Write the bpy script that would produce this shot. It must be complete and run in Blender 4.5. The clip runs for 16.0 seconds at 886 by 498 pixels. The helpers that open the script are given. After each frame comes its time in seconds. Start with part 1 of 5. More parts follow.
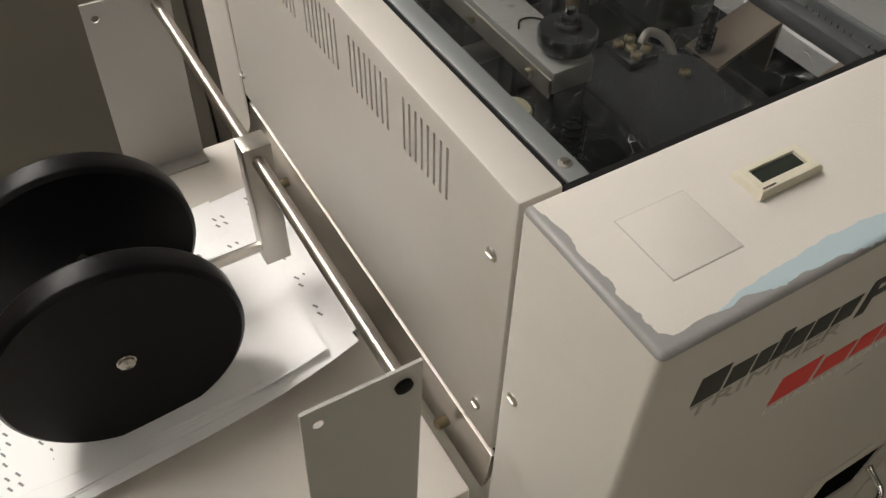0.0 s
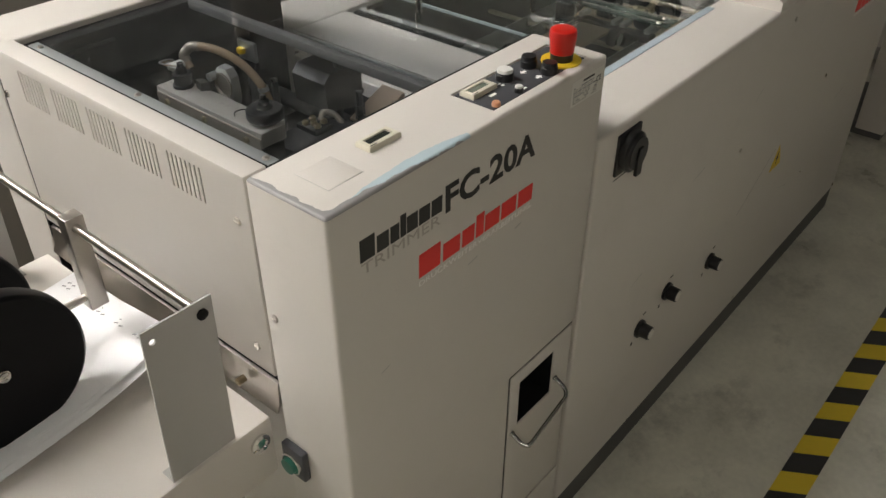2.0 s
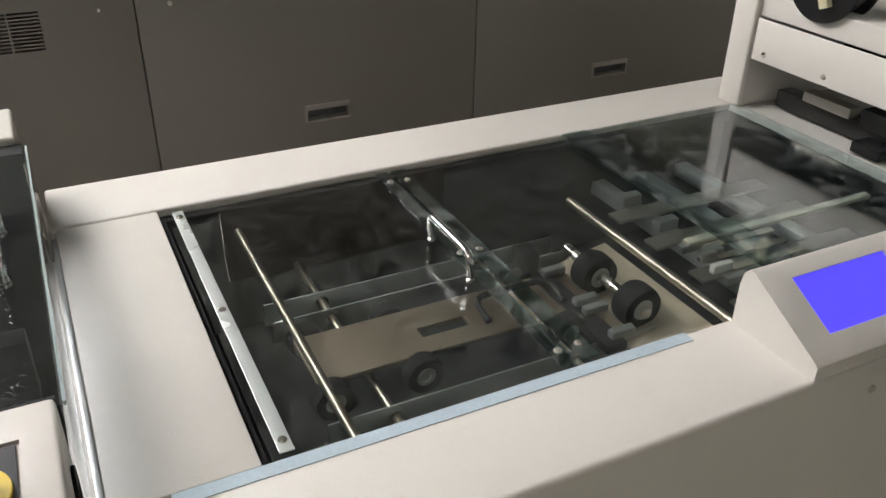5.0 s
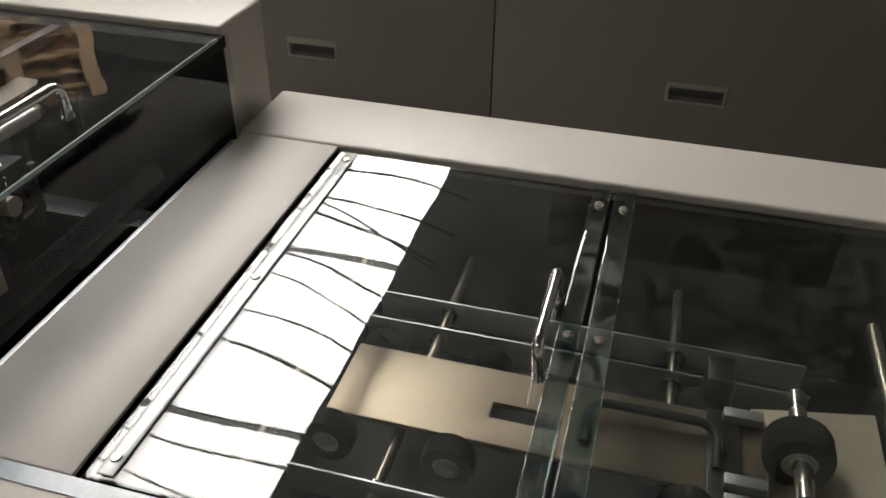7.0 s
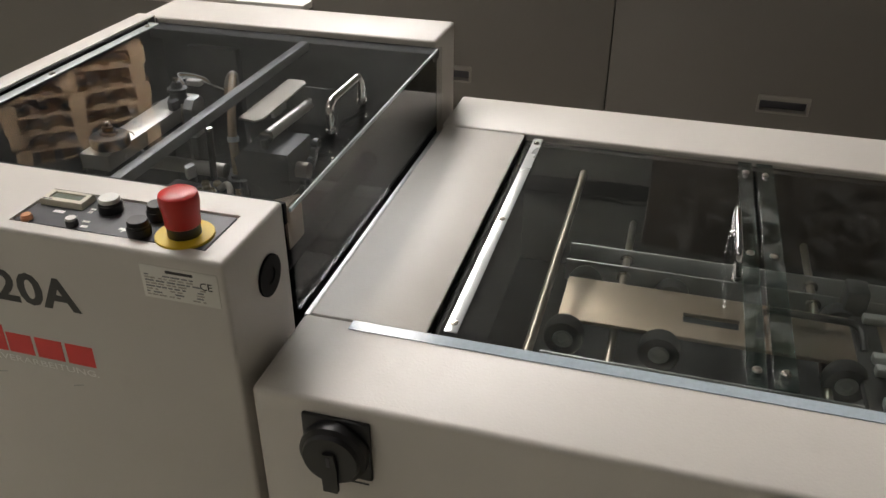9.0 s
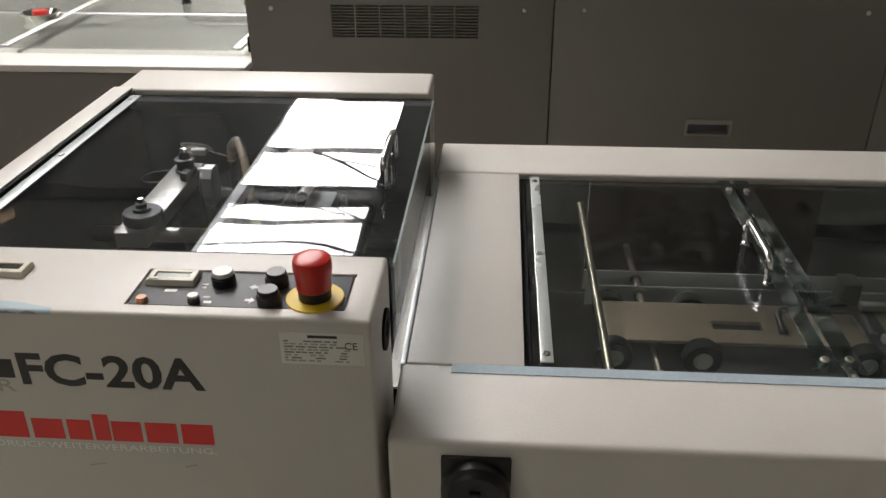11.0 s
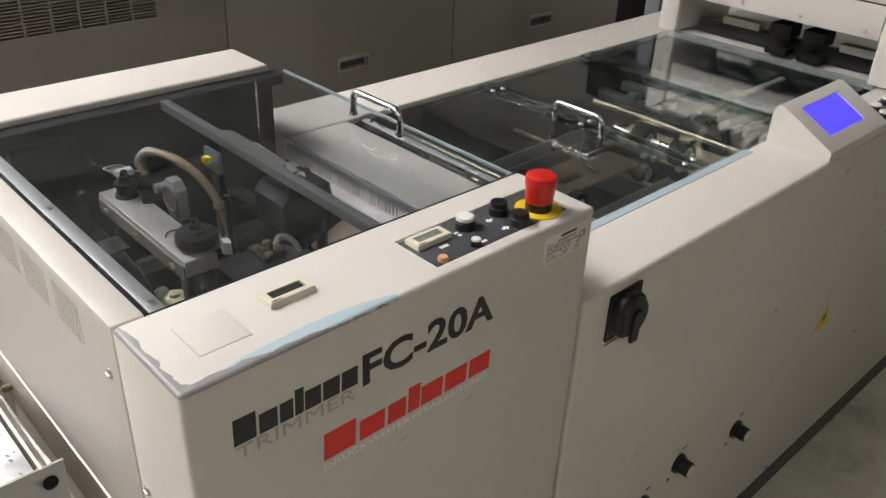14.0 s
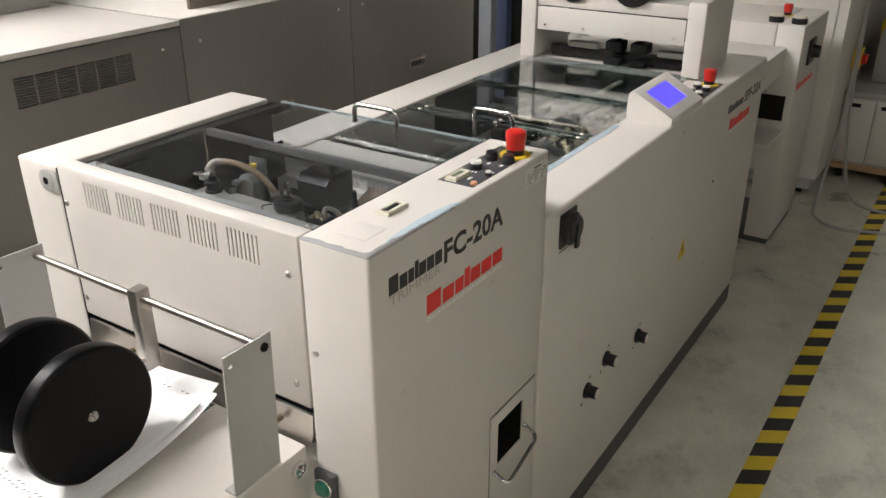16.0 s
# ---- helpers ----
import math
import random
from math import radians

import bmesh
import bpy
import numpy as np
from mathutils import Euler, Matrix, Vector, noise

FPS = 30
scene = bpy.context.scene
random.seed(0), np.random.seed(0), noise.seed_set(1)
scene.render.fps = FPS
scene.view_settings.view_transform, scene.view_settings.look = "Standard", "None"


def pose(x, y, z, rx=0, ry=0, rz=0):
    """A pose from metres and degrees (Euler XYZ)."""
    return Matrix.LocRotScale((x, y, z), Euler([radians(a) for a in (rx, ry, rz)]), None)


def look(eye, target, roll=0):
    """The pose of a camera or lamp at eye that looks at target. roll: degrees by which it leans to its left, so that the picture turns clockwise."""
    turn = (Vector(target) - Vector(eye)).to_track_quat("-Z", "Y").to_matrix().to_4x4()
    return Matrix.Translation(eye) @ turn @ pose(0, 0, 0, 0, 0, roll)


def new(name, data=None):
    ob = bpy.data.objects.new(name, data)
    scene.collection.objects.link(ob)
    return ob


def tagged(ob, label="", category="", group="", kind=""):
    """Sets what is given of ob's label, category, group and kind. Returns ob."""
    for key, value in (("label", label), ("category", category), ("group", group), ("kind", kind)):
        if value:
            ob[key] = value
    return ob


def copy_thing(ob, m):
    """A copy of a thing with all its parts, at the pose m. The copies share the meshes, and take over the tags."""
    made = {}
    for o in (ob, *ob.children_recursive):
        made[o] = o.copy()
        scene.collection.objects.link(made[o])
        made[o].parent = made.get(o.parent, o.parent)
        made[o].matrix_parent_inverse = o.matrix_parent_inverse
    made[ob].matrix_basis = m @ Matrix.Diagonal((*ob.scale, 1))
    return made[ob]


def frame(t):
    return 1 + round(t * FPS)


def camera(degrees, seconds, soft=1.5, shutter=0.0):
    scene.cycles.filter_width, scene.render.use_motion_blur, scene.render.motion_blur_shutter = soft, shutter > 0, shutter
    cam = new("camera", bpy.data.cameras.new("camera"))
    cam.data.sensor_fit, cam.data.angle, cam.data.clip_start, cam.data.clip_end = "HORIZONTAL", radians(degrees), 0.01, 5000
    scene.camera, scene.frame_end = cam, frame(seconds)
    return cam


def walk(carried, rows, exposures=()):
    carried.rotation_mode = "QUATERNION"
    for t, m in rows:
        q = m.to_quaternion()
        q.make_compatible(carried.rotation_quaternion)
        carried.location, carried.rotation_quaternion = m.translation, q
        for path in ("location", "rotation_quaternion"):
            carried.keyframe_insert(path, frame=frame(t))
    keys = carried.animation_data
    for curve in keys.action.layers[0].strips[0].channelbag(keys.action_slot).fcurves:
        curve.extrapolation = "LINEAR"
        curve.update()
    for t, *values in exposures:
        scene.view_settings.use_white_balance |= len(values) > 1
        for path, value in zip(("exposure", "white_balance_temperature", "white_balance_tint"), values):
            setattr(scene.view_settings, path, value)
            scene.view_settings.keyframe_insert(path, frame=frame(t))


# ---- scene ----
cam = camera(55.8, 16.0)
PATH = [
    (0, (-0.236, -0.158, 1.425), (0.458, 0.981, -0.066), 1.2),
    (0.5, (-0.338, -0.204, 1.464), (0.573, 0.911, 0.076), -0.2),
    (1, (-0.431, -0.288, 1.503), (0.651, 0.74, 0.172), -0.3),
    (1.5, (-0.467, -0.424, 1.524), (0.731, 0.58, 0.276), 0.6),
    (2, (-0.485, -0.572, 1.55), (0.753, 0.469, 0.373), 0.0),
    (2.5, (-0.415, -0.596, 1.569), (0.855, 0.482, 0.463), -1.3),
    (3, (-0.225, -0.553, 1.58), (1.025, 0.636, 0.568), -2.6),
    (3.5, (-0.055, -0.542, 1.588), (1.089, 0.836, 0.698), -3.5),
    (4, (0.195, -0.579, 1.588), (1.171, 0.929, 0.708), -2.4),
    (4.2, (0.292, -0.577, 1.577), (1.221, 0.948, 0.676), -1.9),
    (6.3, (1.058, -0.224, 1.415), (1.138, 1.417, 0.275), 3.5),
    (6.5, (1.113, -0.211, 1.415), (0.973, 1.419, 0.264), 2.4),
    (7, (1.143, -0.214, 1.439), (0.716, 1.371, 0.296), 0.7),
    (7.5, (1.086, -0.268, 1.443), (0.497, 1.274, 0.314), -0.9),
    (8, (1.025, -0.381, 1.459), (0.461, 1.198, 0.369), -1.6),
    (8.2, (1.002, -0.432, 1.463), (0.495, 1.183, 0.396), -1.7),
    (10.3, (0.926, -0.697, 1.499), (0.467, 0.979, 0.509), 1.1),
    (10.5, (0.876, -0.695, 1.5), (0.448, 1.003, 0.535), 0.7),
    (11, (0.699, -0.686, 1.504), (0.573, 1.071, 0.556), -0.4),
    (11.5, (0.56, -0.701, 1.522), (0.653, 1.051, 0.562), 0.8),
    (12, (0.416, -0.616, 1.511), (0.658, 1.125, 0.557), 0.4),
    (12.5, (0.241, -0.505, 1.514), (0.726, 1.175, 0.542), -0.1),
    (13, (0.053, -0.451, 1.518), (0.897, 1.066, 0.524), 0.6),
    (13.5, (-0.102, -0.466, 1.53), (0.973, 0.884, 0.52), 1.6),
    (14, (-0.228, -0.552, 1.531), (0.98, 0.688, 0.53), 2.6),
    (14.5, (-0.378, -0.63, 1.549), (0.905, 0.543, 0.56), 2.7),
    (15, (-0.542, -0.65, 1.564), (0.837, 0.475, 0.652), 1.3),
    (15.5, (-0.735, -0.635, 1.564), (0.74, 0.395, 0.691), -0.1),
    (16, (-0.846, -0.688, 1.581), (0.661, 0.306, 0.721), -0.2),
]
walk(cam, [(t, look(eye, target, roll)) for t, eye, target, roll in PATH], [
    (0, -0.02, 6850, 10), (1, 0.1, 6800, 10), (2.5, 0.36, 6550, 10), (4, 0.68, 6350, 10), (6.5, 0.08, 6500, 10), (7.5, -0.36, 6900, 11), (8, -0.1, 6850, 12),
    (10.5, 0.12, 6500, 11), (11.5, -0.08, 6600, 11), (12.5, -0.02, 6800, 11), (13, 0.48, 6400, 11), (13.5, 0.5, 6350, 11), (14.5, 0.5, 6450, 11), (16, 0.72, 6450, 11),
])

# ---- light ----
world = bpy.data.worlds.new("world")
scene.world = world
world.use_nodes = True
wn = world.node_tree
sky = wn.nodes.new("ShaderNodeTexSky")
sky.sky_type, sky.sun_disc = "NISHITA", False
sky.sun_elevation, sky.sun_rotation = radians(40), radians(-60)
wn.links.new(sky.outputs["Color"], wn.nodes["Background"].inputs["Color"])
wn.nodes["Background"].inputs["Strength"].default_value = 0.1
SKYLIGHT, FILL_SOUTH, FILL_WEST = 15.5, 2.15, 2.3
FLOOR = -0.10
TOP = 1.05          # trimmer deck
DECK = 0.90         # stitcher deck


# ---- materials ----
def material(name, color, rough=0.5, metal=0.0, vary=0.06, scale=6.0, grain=0.0, grain_scale=900.0, bump=0.0,
             bump_scale=300.0, dirt=0.0, dirt_color=(0.12, 0.10, 0.08), dirt_scale=3.0, spec=0.5, each=0.0, rough_vary=0.08):
    m = bpy.data.materials.new(name)
    m.use_nodes = True
    nt = m.node_tree
    n, l = nt.nodes, nt.links
    p = n["Principled BSDF"]
    p.inputs["Roughness"].default_value, p.inputs["Metallic"].default_value = rough, metal
    p.inputs["Specular IOR Level"].default_value = spec
    tc = n.new("ShaderNodeTexCoord")
    big = n.new("ShaderNodeTexNoise")
    big.inputs["Scale"].default_value, big.inputs["Detail"].default_value = scale, 4.0
    l.new(tc.outputs["Object"], big.inputs["Vector"])
    fine = n.new("ShaderNodeTexNoise")
    fine.inputs["Scale"].default_value, fine.inputs["Detail"].default_value = grain_scale, 2.0
    l.new(tc.outputs["Object"], fine.inputs["Vector"])
    total = n.new("ShaderNodeMath")
    total.operation = "MULTIPLY_ADD"
    l.new(big.outputs["Fac"], total.inputs[0])
    total.inputs[1].default_value = 2 * vary
    total.inputs[2].default_value = 1 - vary
    total2 = n.new("ShaderNodeMath")
    total2.operation = "MULTIPLY_ADD"
    l.new(fine.outputs["Fac"], total2.inputs[0])
    total2.inputs[1].default_value = 2 * grain
    l.new(total.outputs[0], total2.inputs[2])
    last = total2
    if each:
        info = n.new("ShaderNodeObjectInfo")
        e = n.new("ShaderNodeMath")
        e.operation = "MULTIPLY_ADD"
        l.new(info.outputs["Random"], e.inputs[0])
        e.inputs[1].default_value = each
        l.new(last.outputs[0], e.inputs[2])
        last = e
    mix = n.new("ShaderNodeMix")
    mix.data_type, mix.blend_type = "RGBA", "MULTIPLY"
    mix.inputs["Factor"].default_value = 1.0
    mix.inputs["A"].default_value = (*color, 1)
    l.new(last.outputs[0], mix.inputs["B"])
    out = mix.outputs["Result"]
    if dirt:
        spots = n.new("ShaderNodeTexNoise")
        spots.inputs["Scale"].default_value, spots.inputs["Detail"].default_value, spots.inputs["Roughness"].default_value = dirt_scale, 8.0, 0.7
        l.new(tc.outputs["Object"], spots.inputs["Vector"])
        ramp = n.new("ShaderNodeMapRange")
        ramp.inputs["From Min"].default_value, ramp.inputs["From Max"].default_value = 0.55, 0.8
        ramp.inputs["To Max"].default_value = dirt
        l.new(spots.outputs["Fac"], ramp.inputs["Value"])
        d = n.new("ShaderNodeMix")
        d.data_type = "RGBA"
        l.new(ramp.outputs["Result"], d.inputs["Factor"])
        l.new(out, d.inputs["A"])
        d.inputs["B"].default_value = (*dirt_color, 1)
        out = d.outputs["Result"]
    l.new(out, p.inputs["Base Color"])
    rv = n.new("ShaderNodeMath")
    rv.operation = "MULTIPLY_ADD"
    l.new(big.outputs["Fac"], rv.inputs[0])
    rv.inputs[1].default_value, rv.inputs[2].default_value = 2 * rough_vary, rough - rough_vary
    l.new(rv.outputs[0], p.inputs["Roughness"])
    if bump:
        bn = n.new("ShaderNodeTexNoise")
        bn.inputs["Scale"].default_value, bn.inputs["Detail"].default_value = bump_scale, 3.0
        l.new(tc.outputs["Object"], bn.inputs["Vector"])
        b = n.new("ShaderNodeBump")
        b.inputs["Strength"].default_value, b.inputs["Distance"].default_value = bump, 0.0006
        l.new(bn.outputs["Fac"], b.inputs["Height"])
        l.new(b.outputs["Normal"], p.inputs["Normal"])
    return m


def worn_paint(name, color):
    """Cabinet paint rubbed through to primer and steel along its near top edges."""
    m = material(name, color, 0.41, vary=0.05, grain=0.04, bump=0.3, dirt=0.16, dirt_color=(0.30, 0.27, 0.23), dirt_scale=6.0)
    n, l = m.node_tree.nodes, m.node_tree.links
    p = n["Principled BSDF"]
    base = p.inputs["Base Color"].links[0].from_socket
    tc = n.new("ShaderNodeTexCoord")
    sep = n.new("ShaderNodeSeparateXYZ")
    l.new(tc.outputs["Object"], sep.inputs[0])
    rag = n.new("ShaderNodeTexNoise")
    rag.inputs["Scale"].default_value, rag.inputs["Detail"].default_value = 38.0, 6.0
    l.new(tc.outputs["Object"], rag.inputs["Vector"])

    def calc(op, a, b, c=None):
        q = n.new("ShaderNodeMath")
        q.operation = op
        for i, v in enumerate((a, b, c)):
            if v is None:
                continue
            if isinstance(v, (int, float)):
                q.inputs[i].default_value = v
            else:
                l.new(v, q.inputs[i])
        return q.outputs[0]

    x, y, z = sep.outputs["X"], sep.outputs["Y"], sep.outputs["Z"]
    ragged = calc("MULTIPLY_ADD", rag.outputs["Fac"], 0.018, -0.009)
    onto = calc("GREATER_THAN", z, TOP - 0.004)
    # how far the wear reaches in from the front edge: widest near the corner, fading out by 0.30
    reach = calc("MULTIPLY_ADD", x, -0.065, 0.014)
    steel_front = calc("LESS_THAN", calc("ADD", y, ragged), reach)
    steel_side = calc("LESS_THAN", calc("ADD", x, ragged), 0.0085)
    steel = calc("MULTIPLY", calc("MAXIMUM", steel_front, steel_side), onto)
    swell = calc("MULTIPLY", calc("SUBTRACT", x, 0.012), calc("SUBTRACT", 0.27, x))
    blue_reach = calc("MULTIPLY_ADD", swell, 1.1, 0.002)
    blue = calc("MULTIPLY", calc("LESS_THAN", calc("MULTIPLY_ADD", ragged, 0.6, y), blue_reach), onto)
    blue = calc("MULTIPLY", blue, calc("MULTIPLY", calc("GREATER_THAN", x, 0.035), calc("LESS_THAN", x, 0.25)))
    for fac, col in ((blue, (0.42, 0.52, 0.56, 1)), (steel, (0.27, 0.262, 0.258, 1))):
        mix = n.new("ShaderNodeMix")
        mix.data_type = "RGBA"
        l.new(fac, mix.inputs["Factor"])
        l.new(base, mix.inputs["A"])
        mix.inputs["B"].default_value = col
        base = mix.outputs["Result"]
    l.new(base, p.inputs["Base Color"])
    return m


def clear(name, tint, rough=0.02, haze=0.0, scratch=0.4, shine=0.052, bloom=0.02, grazing=0.93):
    """Thin clear sheet: mostly see-through, mirror gloss by Fresnel, with scuffs and dust."""
    m = bpy.data.materials.new(name)
    m.use_nodes = True
    n, l = m.node_tree.nodes, m.node_tree.links
    n.remove(n["Principled BSDF"])
    see, gloss, dust = n.new("ShaderNodeBsdfTransparent"), n.new("ShaderNodeBsdfGlossy"), n.new("ShaderNodeBsdfDiffuse")
    see.inputs["Color"].default_value = (*tint, 1)
    gloss.inputs["Roughness"].default_value = rough
    dust.inputs["Color"].default_value = (0.62, 0.62, 0.6, 1)
    face = n.new("ShaderNodeLayerWeight")
    face.inputs["Blend"].default_value = 0.5
    power = n.new("ShaderNodeMath")
    power.operation = "POWER"
    l.new(face.outputs["Facing"], power.inputs[0])
    power.inputs[1].default_value = 3.8
    fres = n.new("ShaderNodeMath")
    fres.operation = "MULTIPLY_ADD"
    l.new(power.outputs[0], fres.inputs[0])
    fres.inputs[1].default_value, fres.inputs[2].default_value = grazing, shine
    tc = n.new("ShaderNodeTexCoord")
    smear = n.new("ShaderNodeTexNoise")
    smear.inputs["Scale"].default_value, smear.inputs["Detail"].default_value, smear.inputs["Distortion"].default_value = 19.0, 7.0, 1.6
    l.new(tc.outputs["Object"], smear.inputs["Vector"])
    hairs = n.new("ShaderNodeTexVoronoi")
    hairs.feature = "DISTANCE_TO_EDGE"
    hairs.inputs["Scale"].default_value = 30.0
    warp = n.new("ShaderNodeTexNoise")
    warp.inputs["Scale"].default_value = 5.0
    l.new(tc.outputs["Object"], warp.inputs["Vector"])
    l.new(warp.outputs["Color"], hairs.inputs["Vector"])
    line = n.new("ShaderNodeMapRange")
    line.inputs["From Min"].default_value, line.inputs["From Max"].default_value = 0.0, 0.008
    line.inputs["To Min"].default_value, line.inputs["To Max"].default_value = scratch, 0.0
    l.new(hairs.outputs["Distance"], line.inputs["Value"])
    patch = n.new("ShaderNodeMapRange")
    patch.inputs["From Min"].default_value, patch.inputs["From Max"].default_value = 0.5, 0.8
    patch.inputs["To Min"].default_value, patch.inputs["To Max"].default_value = 0.0, haze * 2.2
    l.new(smear.outputs["Fac"], patch.inputs["Value"])
    both = n.new("ShaderNodeMath")
    both.operation = "MULTIPLY"
    l.new(line.outputs["Result"], both.inputs[0])
    l.new(smear.outputs["Fac"], both.inputs[1])
    add = n.new("ShaderNodeMath")
    add.operation, add.use_clamp = "ADD", True
    l.new(both.outputs[0], add.inputs[0])
    l.new(patch.outputs["Result"], add.inputs[1])
    ma, mb = n.new("ShaderNodeMixShader"), n.new("ShaderNodeMixShader")
    l.new(add.outputs[0], ma.inputs[0])
    l.new(see.outputs[0], ma.inputs[1])
    l.new(dust.outputs[0], ma.inputs[2])
    l.new(fres.outputs[0], mb.inputs[0])
    l.new(ma.outputs[0], mb.inputs[1])
    film = n.new("ShaderNodeBsdfGlossy")
    film.inputs["Roughness"].default_value = 0.33
    both_gloss = n.new("ShaderNodeMixShader")
    both_gloss.inputs[0].default_value = bloom
    l.new(gloss.outputs[0], both_gloss.inputs[1])
    l.new(film.outputs[0], both_gloss.inputs[2])
    l.new(both_gloss.outputs[0], mb.inputs[2])
    wave = n.new("ShaderNodeTexNoise")
    wave.inputs["Scale"].default_value = 2.6
    l.new(tc.outputs["Object"], wave.inputs["Vector"])
    b = n.new("ShaderNodeBump")
    b.inputs["Strength"].default_value, b.inputs["Distance"].default_value = 0.12, 0.01
    l.new(wave.outputs["Fac"], b.inputs["Height"])
    l.new(b.outputs["Normal"], gloss.inputs["Normal"])
    l.new(mb.outputs[0], n["Material Output"].inputs["Surface"])
    return m


def glowing(name, color, strength):
    m = bpy.data.materials.new(name)
    m.use_nodes = True
    p = m.node_tree.nodes["Principled BSDF"]
    p.inputs["Base Color"].default_value = (*color, 1)
    p.inputs["Emission Color"].default_value = (*color, 1)
    p.inputs["Emission Strength"].default_value = strength
    p.inputs["Roughness"].default_value = 0.3
    return m


PAINT = material("warm_grey_paint", (0.61, 0.575, 0.53), 0.41, vary=0.05, grain=0.04, bump=0.3, dirt=0.16, dirt_color=(0.30, 0.27, 0.23), dirt_scale=4.0)
PAINT_WORN = worn_paint("worn_grey_paint", (0.61, 0.575, 0.53))
PAINT_DARK = material("taupe_grey_paint", (0.170, 0.158, 0.138), 0.42, vary=0.04, grain=0.03, bump=0.3, dirt=0.08, dirt_scale=4.0)
PAINT_CUP = material("taupe_moulded_plastic", (0.27, 0.255, 0.225), 0.38, vary=0.04, bump=0.2)
PAINT_PLATE = material("grey_plate_paint", (0.40, 0.39, 0.37), 0.42, vary=0.05, grain=0.03, bump=0.2, dirt=0.15)
PLINTH = material("dark_plinth_paint", (0.09, 0.088, 0.085), 0.6, vary=0.1, dirt=0.3, dirt_color=(0.2, 0.18, 0.16))
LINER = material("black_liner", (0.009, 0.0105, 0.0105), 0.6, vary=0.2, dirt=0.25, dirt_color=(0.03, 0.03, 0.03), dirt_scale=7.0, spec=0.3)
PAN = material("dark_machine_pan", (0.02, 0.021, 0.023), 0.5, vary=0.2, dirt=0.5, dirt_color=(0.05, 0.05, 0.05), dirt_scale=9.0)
# for rubber parts, and as flat black where gaps and slots lie in shade
RUBBER_AND_SHADE = material("black_rubber_and_shade", (0.009, 0.009, 0.009), 0.75, vary=0.1, spec=0.2)
BLACK = material("black_plastic", (0.009, 0.009, 0.010), 0.38, vary=0.1, bump=0.1)
DISC = material("black_disc_plastic", (0.003, 0.003, 0.0035), 0.36, spec=0.14, vary=0.15, grain=0.1, bump=0.12, dirt=0.2, dirt_color=(0.009, 0.009, 0.009), dirt_scale=18.0)
BAR = material("satin_clamp_steel", (0.56, 0.53, 0.48), 0.34, 0.6, vary=0.08, grain=0.06, scale=18.0, dirt=0.2)
ROD = material("dull_round_steel", (0.40, 0.375, 0.34), 0.33, 1.0, vary=0.1, grain=0.08, scale=30.0, dirt=0.2)
STEEL = material("brushed_steel", (0.56, 0.53, 0.49), 0.28, 1.0, vary=0.08, grain=0.06, scale=18.0, dirt=0.1)
SHEET = material("bare_sheet_steel", (0.50, 0.47, 0.43), 0.36, 1.0, vary=0.1, grain=0.05, scale=12.0, dirt=0.15)
CHROME = material("chrome", (0.75, 0.74, 0.72), 0.1, 1.0, vary=0.03, rough_vary=0.03)
BRASS = material("dull_brass", (0.34, 0.285, 0.19), 0.3, 1.0, vary=0.08)
ALUMINIUM = material("grey_aluminium", (0.50, 0.51, 0.50), 0.42, 0.85, vary=0.08, grain=0.05, dirt=0.15)
DARK_STEEL = material("dark_oiled_steel", (0.034, 0.034, 0.034), 0.42, 0.6, vary=0.2, dirt=0.3)
RED = material("red_button_plastic", (0.56, 0.018, 0.012), 0.35, vary=0.08, bump=0.05)
YELLOW = material("yellow_ring", (0.72, 0.50, 0.02), 0.5, vary=0.1, dirt=0.2)
WHITE = material("white_plastic", (0.75, 0.74, 0.70), 0.4, vary=0.03)
IVORY = material("ivory_plastic", (0.66, 0.62, 0.50), 0.42, vary=0.04, dirt=0.12)
LCD = material("grey_green_lcd", (0.19, 0.21, 0.17), 0.2, vary=0.05)
LCD_DARK = material("dark_lcd", (0.03, 0.035, 0.03), 0.2, vary=0.05)
PANEL = material("charcoal_panel", (0.055, 0.056, 0.062), 0.5, vary=0.08, grain=0.1, dirt=0.2, dirt_color=(0.2, 0.2, 0.2), dirt_scale=20.0)
LABEL = material("silver_label", (0.74, 0.72, 0.67), 0.4, 0.1, vary=0.05)
INK = material("black_ink", (0.022, 0.021, 0.02), 0.5, vary=0.1)
INK_FAINT = material("faint_grey_ink", (0.42, 0.39, 0.345), 0.5, vary=0.1)
INK_RED = material("red_ink", (0.78, 0.03, 0.025), 0.45, vary=0.1)
INK_WHITE = material("pale_ink", (0.90, 0.88, 0.84), 0.5, vary=0.05)
ORANGE = material("orange_lens", (0.70, 0.33, 0.17), 0.3, vary=0.05)
GREEN = material("green_button", (0.02, 0.16, 0.11), 0.35, vary=0.05)
TAPE = material("pale_blue_tape", (0.40, 0.47, 0.52), 0.13, vary=0.1, grain=0.15, grain_scale=200.0, dirt=0.5, dirt_color=(0.6, 0.6, 0.6), dirt_scale=60.0)
HOSE = material("amber_hose", (0.34, 0.25, 0.16), 0.25, vary=0.15)
WIRE = material("stitching_wire", (0.62, 0.62, 0.60), 0.3, 1.0, vary=0.1, grain=0.3, grain_scale=400.0)
CREAM = material("cream_plastic", (0.72, 0.66, 0.44), 0.4, vary=0.05)
PAPER = material("white_paper", (0.86, 0.86, 0.86), 0.75, vary=0.03, each=0.05)
BED = material("tan_worn_steel", (0.35, 0.275, 0.21), 0.42, 0.8, vary=0.1, grain=0.05, dirt=0.2)
PRINT = material("grey_print", (0.24, 0.24, 0.25), 0.8, vary=0.05)
GREEN_BELT = material("green_belt", (0.05, 0.17, 0.14), 0.6, vary=0.1)
